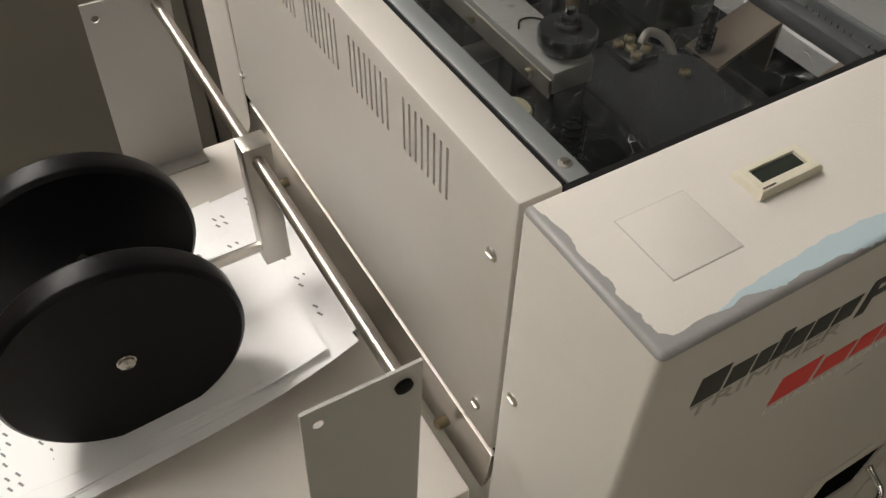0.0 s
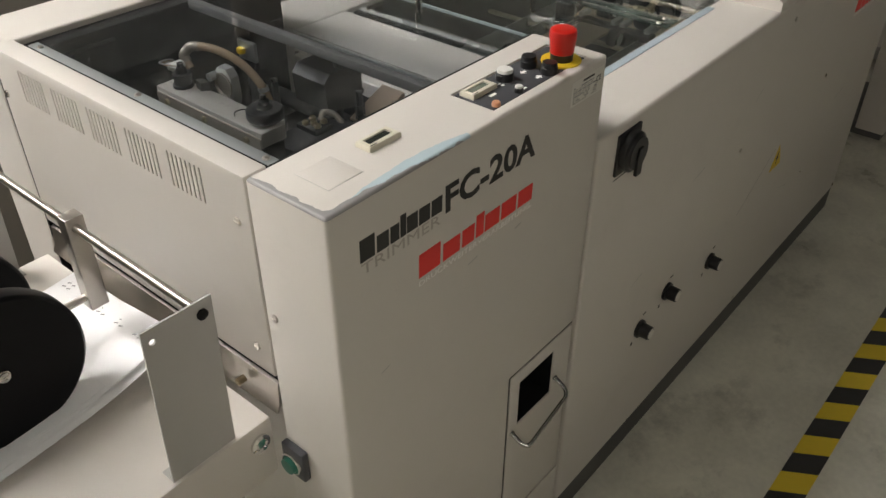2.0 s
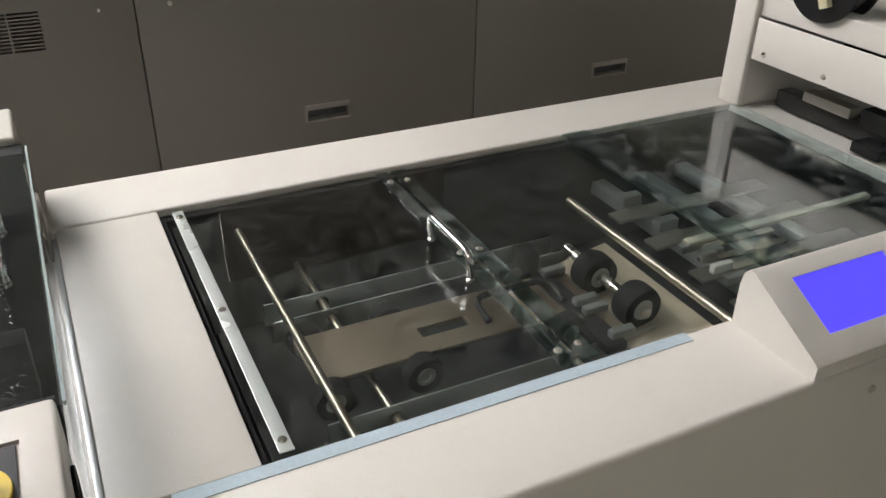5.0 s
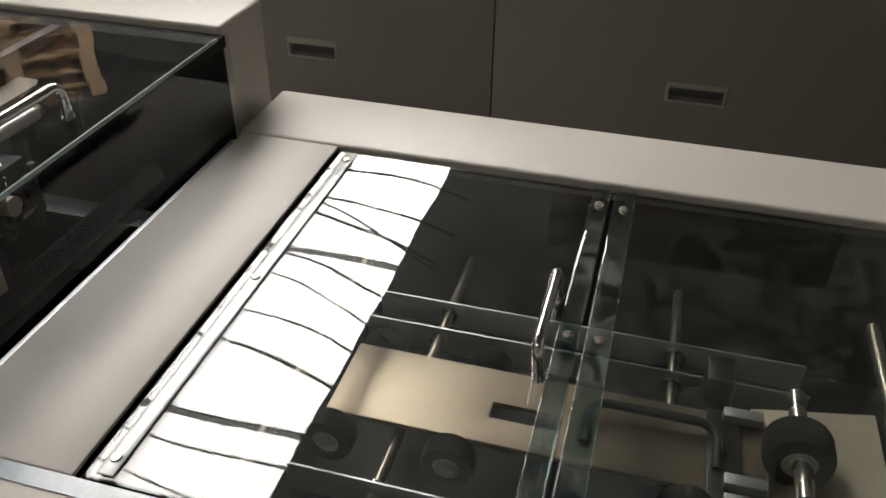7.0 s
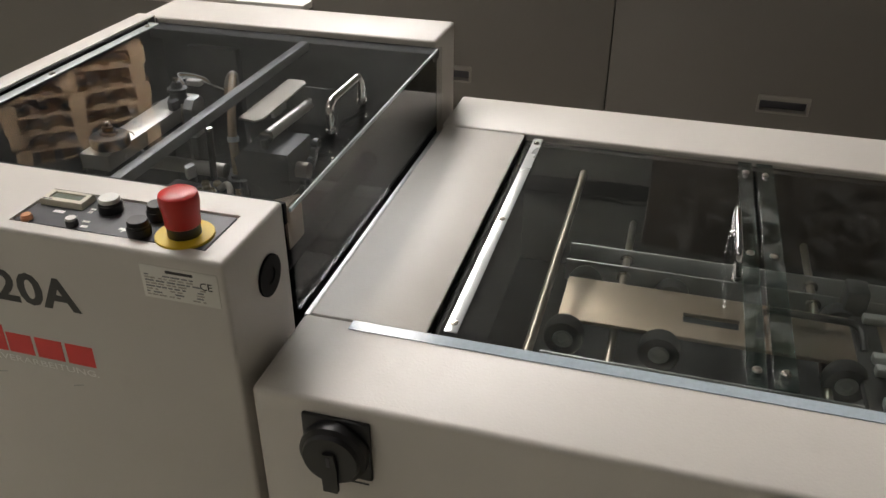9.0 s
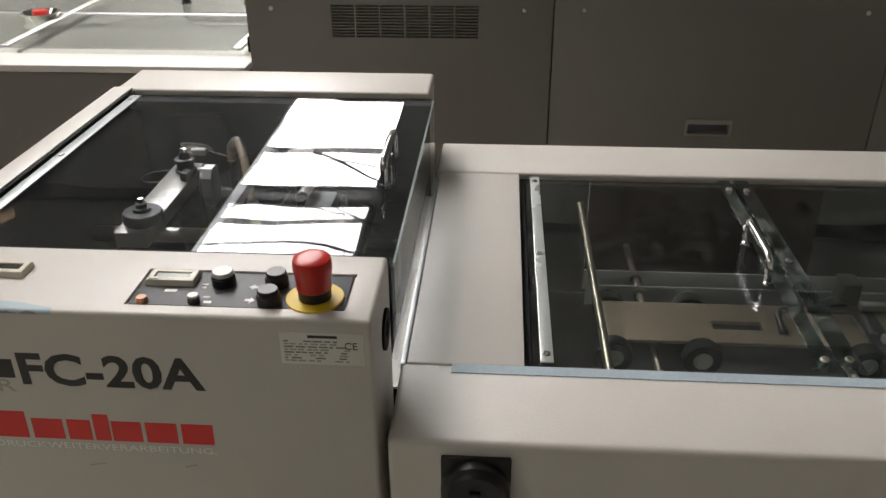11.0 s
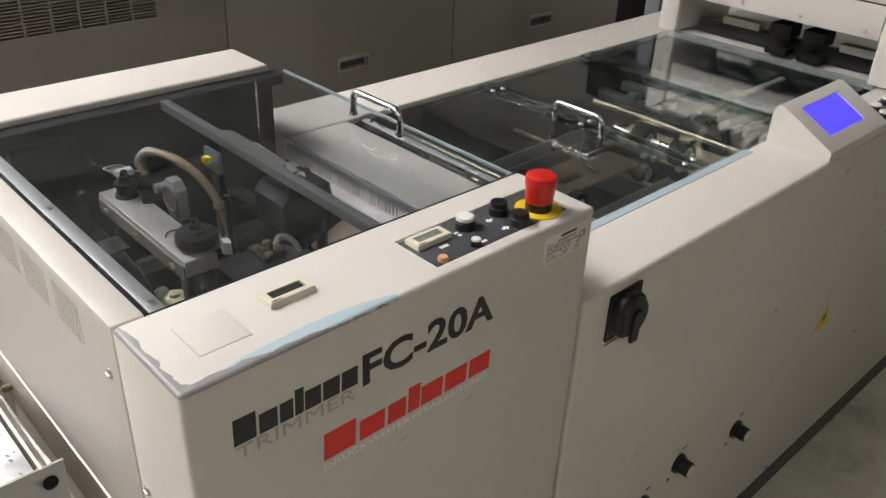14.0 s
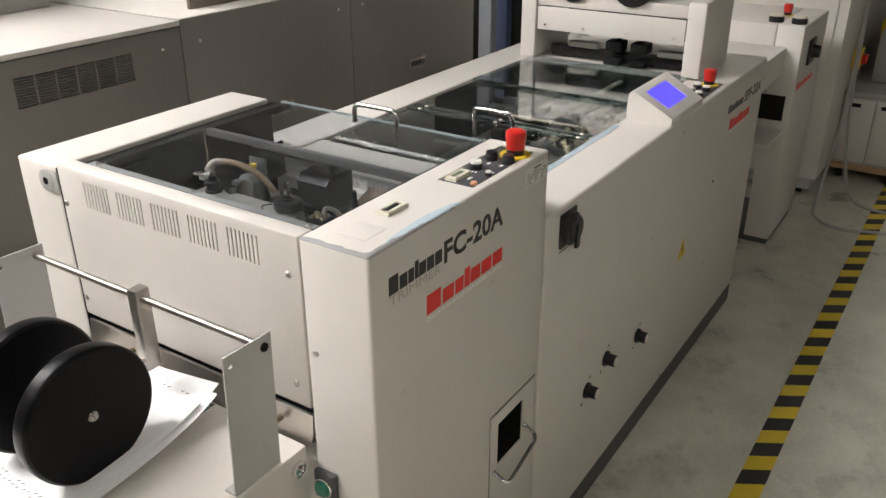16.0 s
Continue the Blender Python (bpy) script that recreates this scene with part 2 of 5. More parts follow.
CONCRETE = material("sealed_concrete", (0.52, 0.505, 0.425), 0.34, vary=0.45, scale=4.5, grain=0.14, grain_scale=60.0, bump=0.25, bump_scale=40.0,
                    dirt=0.7, dirt_color=(0.16, 0.155, 0.13), dirt_scale=5.5, rough_vary=0.2)
TAPE_YELLOW = material("yellow_floor_tape", (0.70, 0.52, 0.04), 0.5, vary=0.08, dirt=0.3)
TAPE_BLACK = material("black_floor_tape", (0.03, 0.03, 0.03), 0.5, vary=0.15, dirt=0.3, dirt_color=(0.15, 0.14, 0.12))
HALL_WALL = material("painted_hall_wall", (0.34, 0.34, 0.33), 0.8, vary=0.06, scale=1.0, dirt=0.2)
HALL_ROOF = material("grey_roof_sheet", (0.17, 0.175, 0.175), 0.8, vary=0.08, scale=1.0)
BEAM = material("dark_roof_steel", (0.12, 0.12, 0.12), 0.6, vary=0.1)
WOOD = material("pallet_wood", (0.42, 0.29, 0.17), 0.75, vary=0.2, scale=14.0, grain=0.1, grain_scale=120.0, each=0.2)
GREY_STEEL = material("grey_blue_rack_paint", (0.16, 0.17, 0.19), 0.5, vary=0.1)
BLUE_STEEL = material("blue_rack_paint", (0.05, 0.07, 0.14), 0.5, vary=0.1)
CABLE = material("grey_cable", (0.42, 0.41, 0.39), 0.5, vary=0.05)
SCREEN = glowing("blue_lit_screen", (0.06, 0.045, 0.90), 1.0)
SKY_PANE = glowing("skylight_pane", (1.0, 0.975, 0.955), SKYLIGHT)
# added fill light, placed where the covers don't mirror it
FILL_PANE_WEST = glowing("west_fill_pane", (1.0, 0.985, 0.965), FILL_WEST)
# warm fill for the front faces, an added source
FILL_PANE_SOUTH = glowing("south_fill_pane", (1.0, 0.94, 0.85), FILL_SOUTH)
COVER = clear("smoky_clear_cover", (0.92, 0.935, 0.95), 0.012, haze=0.002, scratch=0.85, shine=0.042, bloom=0.006, grazing=0.40)
COVER_SIDE = clear("clear_side_sheet", (0.93, 0.935, 0.935), 0.02, haze=0.001, scratch=0.05, shine=0.012, bloom=0.0, grazing=0.5)
GLASS = clear("green_tinged_cover", (0.92, 0.94, 0.93), 0.015, haze=0.014, scratch=0.4, bloom=0.03)
FLAP = clear("hazy_clear_flap", (0.88, 0.93, 0.93), 0.06, haze=0.085, scratch=0.06)
EDGE_CLEAR = clear("chipped_clear_strip", (0.62, 0.72, 0.70), 0.05, haze=0.10, scratch=0.6, shine=0.09)
STRIP = material("bright_metal_strip", (0.32, 0.34, 0.34), 0.42, 0.5, vary=0.08, grain=0.05, dirt=0.15)
HOOD = material("brushed_brown_metal", (0.24, 0.205, 0.165), 0.5, 0.4, vary=0.12, grain=0.06, scale=9.0, dirt=0.2)
GUIDE = material("dull_guide_steel", (0.27, 0.24, 0.20), 0.5, 0.6, vary=0.12, grain=0.06, scale=20.0, dirt=0.3)
TAN = material("tan_polished_sheet", (0.62, 0.53, 0.42), 0.32, 0.55, vary=0.1, grain=0.05, scale=14.0, dirt=0.25)
STRIP_PALE = material("pale_metal_strip", (0.66, 0.69, 0.67), 0.26, 0.45, vary=0.06, grain=0.05, dirt=0.12)
BRACE = material("dull_grey_brace", (0.17, 0.168, 0.162), 0.4, 0.3, vary=0.1, grain=0.05, dirt=0.2)
PLATE = material("matt_dark_plate", (0.026, 0.026, 0.027), 0.6, vary=0.12, grain=0.06, dirt=0.25, dirt_color=(0.08, 0.075, 0.07), dirt_scale=12.0, spec=0.2)
GLASS_EDGE = material("scuffed_sheet_edge", (0.30, 0.36, 0.36), 0.12, vary=0.2, grain=0.2, grain_scale=150.0, dirt=0.6, dirt_color=(0.05, 0.055, 0.055), dirt_scale=40.0)


# ---- shapes ----
def box(bm, x0, x1, y0, y1, z0, z1, bevel=0.0, segments=2):
    vs = bmesh.ops.create_cube(bm, size=1.0, matrix=Matrix.LocRotScale(((x0 + x1) / 2, (y0 + y1) / 2, (z0 + z1) / 2), None, (x1 - x0, y1 - y0, z1 - z0)))["verts"]
    if bevel:
        edges = list({e for v in vs for e in v.link_edges})
        bmesh.ops.bevel(bm, geom=edges, offset=bevel, segments=segments, profile=0.5, affect="EDGES")
    return bm


def turn_to(way):
    return Vector(way).to_track_quat("Z", "Y").to_matrix().to_4x4()


def rod(bm, a, b, r, seg=16, r2=None):
    a, b = Vector(a), Vector(b)
    m = Matrix.Translation((a + b) / 2) @ turn_to(b - a)
    bmesh.ops.create_cone(bm, cap_ends=True, segments=seg, radius1=r, radius2=r if r2 is None else r2, depth=(b - a).length, matrix=m)
    return bm


def lathe(bm, profile, at, way=(0, 0, 1), seg=28):
    """Spins a profile of (radius, height) round the axis way through at."""
    m = Matrix.Translation(at) @ turn_to(way)
    rings = []
    for r, h in profile:
        if r < 1e-6:
            rings.append([bm.verts.new(m @ Vector((0, 0, h)))])
        else:
            rings.append([bm.verts.new(m @ Vector((r * math.cos(2 * math.pi * i / seg), r * math.sin(2 * math.pi * i / seg), h))) for i in range(seg)])
    for a, b in zip(rings, rings[1:]):
        for i in range(seg):
            j = (i + 1) % seg
            if len(a) == 1 and len(b) > 1:
                bm.faces.new((a[0], b[i], b[j]))
            elif len(b) == 1 and len(a) > 1:
                bm.faces.new((a[i], a[j], b[0]))
            elif len(a) > 1:
                bm.faces.new((a[i], a[j], b[j], b[i]))
    return bm


def tube(bm, points, r, seg=10):
    """A round bar or hose along a line of points."""
    pts = [Vector(p) for p in points]
    side = None
    rings = []
    for i, p in enumerate(pts):
        d = (pts[min(i + 1, len(pts) - 1)] - pts[max(i - 1, 0)]).normalized()
        if side is None:
            side = d.orthogonal().normalized()
        side = (side - d * side.dot(d)).normalized()
        up = d.cross(side)
        rings.append([bm.verts.new(p + r * (math.cos(2 * math.pi * k / seg) * side + math.sin(2 * math.pi * k / seg) * up)) for k in range(seg)])
    for a, b in zip(rings, rings[1:]):
        for k in range(seg):
            bm.faces.new((a[k], a[(k + 1) % seg], b[(k + 1) % seg], b[k]))
    bm.faces.new(rings[0][::-1])
    bm.faces.new(rings[-1])
    return bm


def smooth_line(points, steps=6):
    """A line through the points, rounded (Catmull-Rom)."""
    p = [Vector(q) for q in points]
    p = [2 * p[0] - p[1]] + p + [2 * p[-1] - p[-2]]
    out = []
    for i in range(1, len(p) - 2):
        for k in range(steps):
            t = k / steps
            out.append(0.5 * (2 * p[i] + (p[i + 1] - p[i - 1]) * t + (2 * p[i - 1] - 5 * p[i] + 4 * p[i + 1] - p[i + 2]) * t * t
                              + (3 * p[i] - p[i - 1] - 3 * p[i + 1] + p[i + 2]) * t ** 3))
    out.append(p[-2])
    return out


def prism(bm, outline, a, b, axis="y"):
    """A flat outline pushed out from a to b along an axis. Outline axes: x -> (y, z), y -> (x, z), z -> (x, y)."""
    def at(u, v, w):
        return {"x": (w, u, v), "y": (u, w, v), "z": (u, v, w)}[axis]
    lo = [bm.verts.new(at(u, v, a)) for u, v in outline]
    hi = [bm.verts.new(at(u, v, b)) for u, v in outline]
    bm.faces.new(lo[::-1])
    bm.faces.new(hi)
    for i in range(len(lo)):
        j = (i + 1) % len(lo)
        bm.faces.new((lo[i], lo[j], hi[j], hi[i]))
    bmesh.ops.recalc_face_normals(bm, faces=bm.faces)
    return bm


def bm_new():
    return bmesh.new()


def finish(bm, name, mat, sharp=35):
    bmesh.ops.recalc_face_normals(bm, faces=bm.faces)
    me = bpy.data.meshes.new(name)
    bm.to_mesh(me)
    bm.free()
    for f in me.polygons:
        f.use_smooth = True
    me.set_sharp_from_angle(angle=radians(sharp))
    me.materials.append(mat)
    return me


def part(name, bm, mat, parent, label=""):
    ob = new(name, finish(bm, name, mat))
    ob.parent = parent
    if label:
        tagged(ob, label)
    return ob


def thing(name, label, category, at=(0, 0, 0), group="", kind=""):
    ob = new(name)
    ob.empty_display_size = 0.05
    ob.location = at
    return tagged(ob, label, category, group, kind)


def single(name, bm, mat, label, category, group="", kind=""):
    return tagged(new(name, finish(bm, name, mat)), label, category, group, kind)


def carve(bm, cuts):
    """Cuts the solids in cuts (a bmesh) out of bm."""
    out = []
    for b in (bm, cuts):
        bmesh.ops.recalc_face_normals(b, faces=b.faces)
        me = bpy.data.meshes.new("carving")
        b.to_mesh(me)
        b.free()
        out.append(new("carving", me))
    body, tool = out
    mod = body.modifiers.new("cut", "BOOLEAN")
    mod.operation, mod.object, mod.solver = "DIFFERENCE", tool, "EXACT"
    bpy.context.view_layer.update()
    me = bpy.data.meshes.new_from_object(body.evaluated_get(bpy.context.evaluated_depsgraph_get()))
    res = bmesh.new()
    res.from_mesh(me)
    for ob in out:
        old = ob.data
        bpy.data.objects.remove(ob)
        bpy.data.meshes.remove(old)
    bpy.data.meshes.remove(me)
    return res


def lettering(name, text, at, height, width, mat, parent, bold=0.0, shear=0.0, label="", turn=(90, 0, 0), depth=0.0003):
    """Raised print in the built-in font, its lower left corner at the place given, scaled to height of capitals and whole width."""
    cu = bpy.data.curves.new("print", "FONT")
    cu.body, cu.size, cu.extrude, cu.offset, cu.shear = text, 1.0, 0.01, bold, shear
    cu.resolution_u = 3
    ob = new("print", cu)
    bpy.context.view_layer.update()
    me = bpy.data.meshes.new_from_object(ob.evaluated_get(bpy.context.evaluated_depsgraph_get()))
    bpy.data.objects.remove(ob)
    co = np.empty(len(me.vertices) * 3)
    me.vertices.foreach_get("co", co)
    co = co.reshape(-1, 3)
    lo, hi = co.min(0), co.max(0)
    co = (co - lo) / (hi - lo) * (width, height, depth)
    me.vertices.foreach_set("co", co.ravel())
    me.transform(pose(*at, *turn))
    me.name = name
    me.materials.clear()
    me.materials.append(mat)
    ob = new(name, me)
    ob.parent = parent
    if label:
        tagged(ob, label)
    return ob


def screw(parent, at, way, r=0.005, mat=None):
    bm = bm_new()
    lathe(bm, [(r, -0.001), (r, 0.0008), (r * 0.8, 0.0022), (0, 0.0028)], at, way, 12)
    m = Matrix.Translation(Vector(at) + Vector(way) * 0.0028) @ turn_to(way)
    bmesh.ops.create_cube(bm, size=1, matrix=m @ Matrix.Diagonal((r * 1.2, r * 0.22, 0.0009, 1)))
    return part("screw", bm, mat or STEEL, parent)


def bail_handle(parent, a, b, out, r=0.005, mat=None, name="handle", label=""):
    """A bent round-bar handle: feet at a and b, standing off by the vector out."""
    a, b, out = Vector(a), Vector(b), Vector(out)
    along = (b - a).normalized()
    c = out.length * 0.38
    u = out.normalized()
    line = [a, a + out * 0.6]
    for k in range(5):
        q = k / 4 * math.pi / 2
        line.append(a + out - u * c * (1 - math.sin(q)) + along * c * (1 - math.cos(q)))
    for k in range(5):
        q = k / 4 * math.pi / 2
        line.append(b + out - along * c * (1 - math.sin(q)) - u * c * (1 - math.cos(q)))
    line += [b + out * 0.6, b]
    bm = tube(bm_new(), line, r, 12)
    for p in (a, b):
        lathe(bm, [(r * 1.25, 0), (r * 1.25, 0.004), (r, 0.005)], p, out, 14)
    return part(name, bm, mat or CHROME, parent, label)


def stop_button(parent, at, h=0.05, r=0.02, skirt=0.03):
    x, y, z = at
    ring = part("warning_ring", lathe(bm_new(), [(0, 0), (skirt, 0), (skirt, 0.0025), (skirt * 0.98, 0.003), (0, 0.003)], at, seg=36), YELLOW, parent, "yellow warning ring")
    part("collar", lathe(bm_new(), [(r * 0.85, 0), (r * 0.85, 0.014), (0, 0.014)], (x, y, z + 0.003)), BLACK, ring)
    part("stop_head", lathe(bm_new(), [(r * 0.80, 0.013), (r * 0.90, 0.015), (r * 0.91, h * 0.45), (r * 0.95, h * 0.62), (r, h * 0.74), (r, h * 0.90), (r * 0.95, h * 0.97), (r * 0.82, h * 1.005), (r * 0.5, h * 1.02), (0, h * 1.025)], at, seg=40), RED, ring, "red mushroom stop head")
    return ring


def push_button(parent, at, r, h, cap, label, collar=None):
    x, y, z = at
    b = part("button", lathe(bm_new(), [(0, 0), (r, 0), (r, h * 0.55), (r * 0.93, h * 0.62), (r * 0.93, h * 0.72), (0, h * 0.72)], at, seg=26), collar or BLACK, parent, label)
    part("cap", lathe(bm_new(), [(r * 0.88, h * 0.6), (r * 0.88, h * 0.9), (r * 0.8, h), (0, h)], at, seg=26), cap, b)
    return b


def counter(parent, x, y, z, w, d, lcd):
    """A small panel-mounted counter: ivory bezel with a sloped rim and a display."""
    bm = bm_new()
    o = [(-w / 2, -d / 2), (w / 2, -d / 2), (w / 2, d / 2), (-w / 2, d / 2)]
    lo = [bm.verts.new((x + a, y + b, z)) for a, b in o]
    mid = [bm.verts.new((x + a, y + b, z + 0.005)) for a, b in o]
    top = [bm.verts.new((x + a * 0.95, y + b * 0.9, z + 0.007)) for a, b in o]
    inn = [bm.verts.new((x + a * 0.74, y + b * 0.5 + 0.001, z + 0.007)) for a, b in o]
    dip = [bm.verts.new((x + a * 0.72, y + b * 0.46 + 0.001, z + 0.0045)) for a, b in o]
    for p, q in ((lo, mid), (mid, top), (top, inn), (inn, dip)):
        for k in range(4):
            bm.faces.new((p[k], p[(k + 1) % 4], q[(k + 1) % 4], q[k]))
    bm.faces.new(dip)
    bm.faces.new(lo[::-1])
    c = part("counter", bm, IVORY, parent, "small ivory counter with a grey display")
    part("display", box(bm_new(), x - w * 0.35, x + w * 0.35, y - d * 0.22 + 0.001, y + d * 0.22 + 0.001, z + 0.0045, z + 0.0055), lcd, c, "dark liquid crystal display")
    part("mark", box(bm_new(), x - w * 0.44, x - w * 0.24, y - d * 0.40, y - d * 0.36, z + 0.0068, z + 0.0075), INK, c)
    return c


def word_bars(parent, x0, x1, z0, z1, mat, lean=0.25, y=0.0, name="logo"):
    """A brand mark as a row of plain slanted blocks, one for each character."""
    h = z1 - z0
    wide = (1.2, 1.0, 0.75, 0.5, 0.95, 1.0, 1.0)
    unit = (x1 - x0 - lean * h) / sum(wide)
    a, first = x0, None
    for k, w in enumerate(wide):
        tall = 1.0 if k in (0, 3) else 0.76
        e = a + unit * w * 0.88
        bm = prism(bm_new(), [(a, z0), (e, z0), (e + lean * h * tall, z0 + h * tall), (a + lean * h * tall, z0 + h * tall)], y - 0.0004, y + 0.0003, "y")
        if first is None:
            first = part(name, bm, mat, parent, "brand mark drawn as plain slanted blocks")
        else:
            part("block", bm, mat, first if parent.parent is None else parent)
        a += unit * w
    return first


# ---- hall ----
def slab(name, x0, x1, y0, y1, z0, z1, mat, label, category):
    return single(name, box(bm_new(), x0, x1, y0, y1, z0, z1), mat, label, category, kind="structure")


WX0, WX1, WY0, WY1, ROOF = -12.0, 7.3, -6.0, 13.0, 4.5
slab("floor", WX0 - 0.2, WX1 + 0.2, WY0 - 0.2, WY1 + 0.2, FLOOR - 0.15, FLOOR, CONCRETE, "worn grey-green sealed concrete floor with scuffs", "floor")
slab("wall_north", WX0, WX1, WY1, WY1 + 0.2, FLOOR, ROOF, HALL_WALL, "plain grey painted hall wall", "wall")
slab("wall_south", WX0, WX1, WY0 - 0.2, WY0, FLOOR, ROOF, HALL_WALL, "plain grey painted hall wall", "wall")
slab("wall_west", WX0 - 0.2, WX0, WY0 - 0.2, WY1 + 0.2, FLOOR, ROOF, HALL_WALL, "plain grey painted hall wall", "wall")
slab("wall_east", WX1, WX1 + 0.2, WY0 - 0.2, WY1 + 0.2, FLOOR, ROOF, HALL_WALL, "plain grey painted hall wall", "wall")
# roof with the long skylight opening and two openings for added fill panes
SKY_X, SKY_Y = (-2.30, -0.70), (1.2, WY1 - 1.0)
WEST_X, WEST_Y = (-4.6, -3.4), (-2.4, 3.0)
SOUTH_X, SOUTH_Y = (-4.6, 0.7), (-4.2, -3.0)
holes = box(bm_new(), *SOUTH_X, *SOUTH_Y, ROOF - 1, ROOF + 1)
for (a, b), (c, d) in ((SKY_X, SKY_Y), (WEST_X, WEST_Y)):
    box(holes, a, b, c, d, ROOF - 1, ROOF + 1)
bm = carve(box(bm_new(), WX0 - 0.2, WX1 + 0.2, WY0 - 0.2, WY1 + 0.2, ROOF, ROOF + 0.15), holes)
single("ceiling", bm, HALL_ROOF, "grey sheet roof with a long skylight and two added fill openings", "ceiling", kind="structure")
# the west pane is added fill for the table; the second is the skylight
for k, ((a, b), (c, d), pane) in enumerate(((WEST_X, WEST_Y, FILL_PANE_WEST), (SKY_X, SKY_Y, SKY_PANE))):
    w = thing("window_%d" % (k + 1), "long white translucent roof skylight, the western one added as fill", "skylight", (0, 0, 0), kind="structure")
    part("pane", box(bm_new(), a, b, c, d, ROOF + 0.05, ROOF + 0.08), pane, w)
    for y in np.arange(c, d + 0.1, 2.0):
        part("glazing_bar", box(bm_new(), a, b, y - 0.012, y + 0.012, ROOF - 0.02, ROOF + 0.04), BEAM, w)
# unseen glowing pane added over the aisle to brighten fronts and floor
w = thing("window_3", "long white fill pane added over the aisle", "skylight", (0, 0, 0), kind="structure")
part("pane", box(bm_new(), SOUTH_X[0], SOUTH_X[1], SOUTH_Y[0], SOUTH_Y[1], ROOF + 0.05, ROOF + 0.08), FILL_PANE_SOUTH, w)
for x in np.arange(SOUTH_X[0], SOUTH_X[1] + 0.1, 2.0):
    part("glazing_bar", box(bm_new(), x - 0.03, x + 0.03, SOUTH_Y[0], SOUTH_Y[1], ROOF - 0.02, ROOF + 0.04), BEAM, w)
for k, y in enumerate((-1.5, 2.2, 7.6)):
    single("roof_beam", box(box(box(bm_new(), WX0, WX1, y - 0.055, y + 0.055, ROOF - 0.18, ROOF - 0.165), WX0, WX1, y - 0.006, y + 0.006, ROOF - 0.165, ROOF - 0.02),
                            WX0, WX1, y - 0.055, y + 0.055, ROOF - 0.02, ROOF), BEAM, "dark steel roof beam", "beam", "roof beams", kind="structure")
rnd = random.Random(4)
for k in range(15):
    y = 2.6 + k * 0.40 + rnd.uniform(-0.2, 0.2)
    sag = rnd.uniform(0.15, 0.55)
    skew = rnd.uniform(-0.25, 0.25)
    pts = [(-2.75 + 0.2 * i, y + skew * (i / 12 - 0.5) + 0.06 * math.sin(i * 0.5 + k), ROOF - 0.03 - sag * math.sin(math.pi * i / 12)) for i in range(13)]
    single("hanging_cable", tube(bm_new(), pts, rnd.choice((0.007, 0.009, 0.013)), 6), RUBBER_AND_SHADE, "dark cable sagging under the roof skylight", "cable", "roof cables")

# ---- floor marking tape ----
tape = thing("floor_tape", "yellow and black striped hazard tape on the floor", "floor tape", (0, 0, FLOOR), kind="structure")
TY0, TY1, SL = -0.420, -0.344, 0.045


def tape_piece(x, w, mat):
    bm = prism(bm_new(), [(SL, TY0), (w + SL, TY0), (w, TY1), (0, TY1)], 0.0006, 0.0016, "z")
    return finish(bm, "stripe", mat)


stripes = [tape_piece(0, 0.075, TAPE_YELLOW), tape_piece(0, 0.075, TAPE_BLACK)]
for k in range(120):
    ob = new("stripe", stripes[k % 2])
    ob.parent = tape
    ob.location = (-2.0 + k * 0.075, 0, 0)

# ---- booklet trimmer ----
FX1, FY1 = 0.578, 0.880
trimmer = thing("booklet_trimmer", "warm grey booklet trimming machine with a clear smoky cover", "machine", (0, 0, FLOOR))
trimmer.location = (0, 0, 0)
# front cabinet with the opening of its hatch
front = box(bm_new(), 0, FX1, 0, 0.135, FLOOR + 0.08, TOP, 0.005, 3)
cut = box(bm_new(), 0.370, 0.573, -0.02, 0.10, 0.12, 0.532)
box(cut, 0.320, 0.550, 0.018, 0.092, TOP - 0.004, TOP + 0.05)
front = carve(front, cut)
cab = part("front_cabinet", front, PAINT_WORN, trimmer, "grey painted cabinet with paint worn off its corner")
hatch = part("hatch", carve(box(bm_new(), 0.3765, 0.5690, 0.0, 0.003, 0.1245, 0.5250, 0.001), box(bm_new(), 0.405, 0.513, -0.02, 0.03, 0.388, 0.496)), PAINT, trimmer, "hatch with a dark opening")
# black block added so the gap and hole of the hatch look shaded
part("hatch_liner", carve(box(bm_new(), 0.3705, 0.5725, 0.0035, 0.095, 0.1205, 0.5315), box(bm_new(), 0.402, 0.516, -0.02, 0.07, 0.385, 0.499)), RUBBER_AND_SHADE, hatch)
bail_handle(hatch, (0.386, -0.001, 0.385), (0.520, -0.001, 0.425), (0.0, -0.036, -0.02), 0.0045)
part("rear_cabinet", box(bm_new(), 0, FX1 - 0.006, 0.750, FY1 - 0.006, FLOOR + 0.08, TOP - 0.007, 0.005, 3), PAINT, trimmer)
part("plinth", box(bm_new(), 0.004, FX1 - 0.004, 0.004, FY1 - 0.004, FLOOR, FLOOR + 0.0795), PLINTH, trimmer, "dark recessed plinth")
# end panel with five groups of slots
endp = box(bm_new(), 0.0, 0.036, 0.138, 0.745, 0.728, TOP - 0.001, 0.003, 2)
cut = box(bm_new(), 0.004, 0.05, 0.144, 0.739, 0.71, TOP - 0.004)
endp = carve(endp, cut)
cut = bm_new()
for g in range(5):
    y0 = 0.226 + g * 0.094
    for k in range(8):
        y = y0 + k * 0.0094
        box(cut, -0.02, 0.02, y - 0.0017, y + 0.0017, 0.977, 1.029)
endp = carve(endp, cut)
ep = part("end_panel", endp, PAINT, trimmer, "end panel with five groups of vent slots")
# black sheet stands in for the shaded hollow behind the slots
part("slot_backing", box(bm_new(), 0.010, 0.012, 0.16, 0.73, 0.95, 1.04), RUBBER_AND_SHADE, ep)
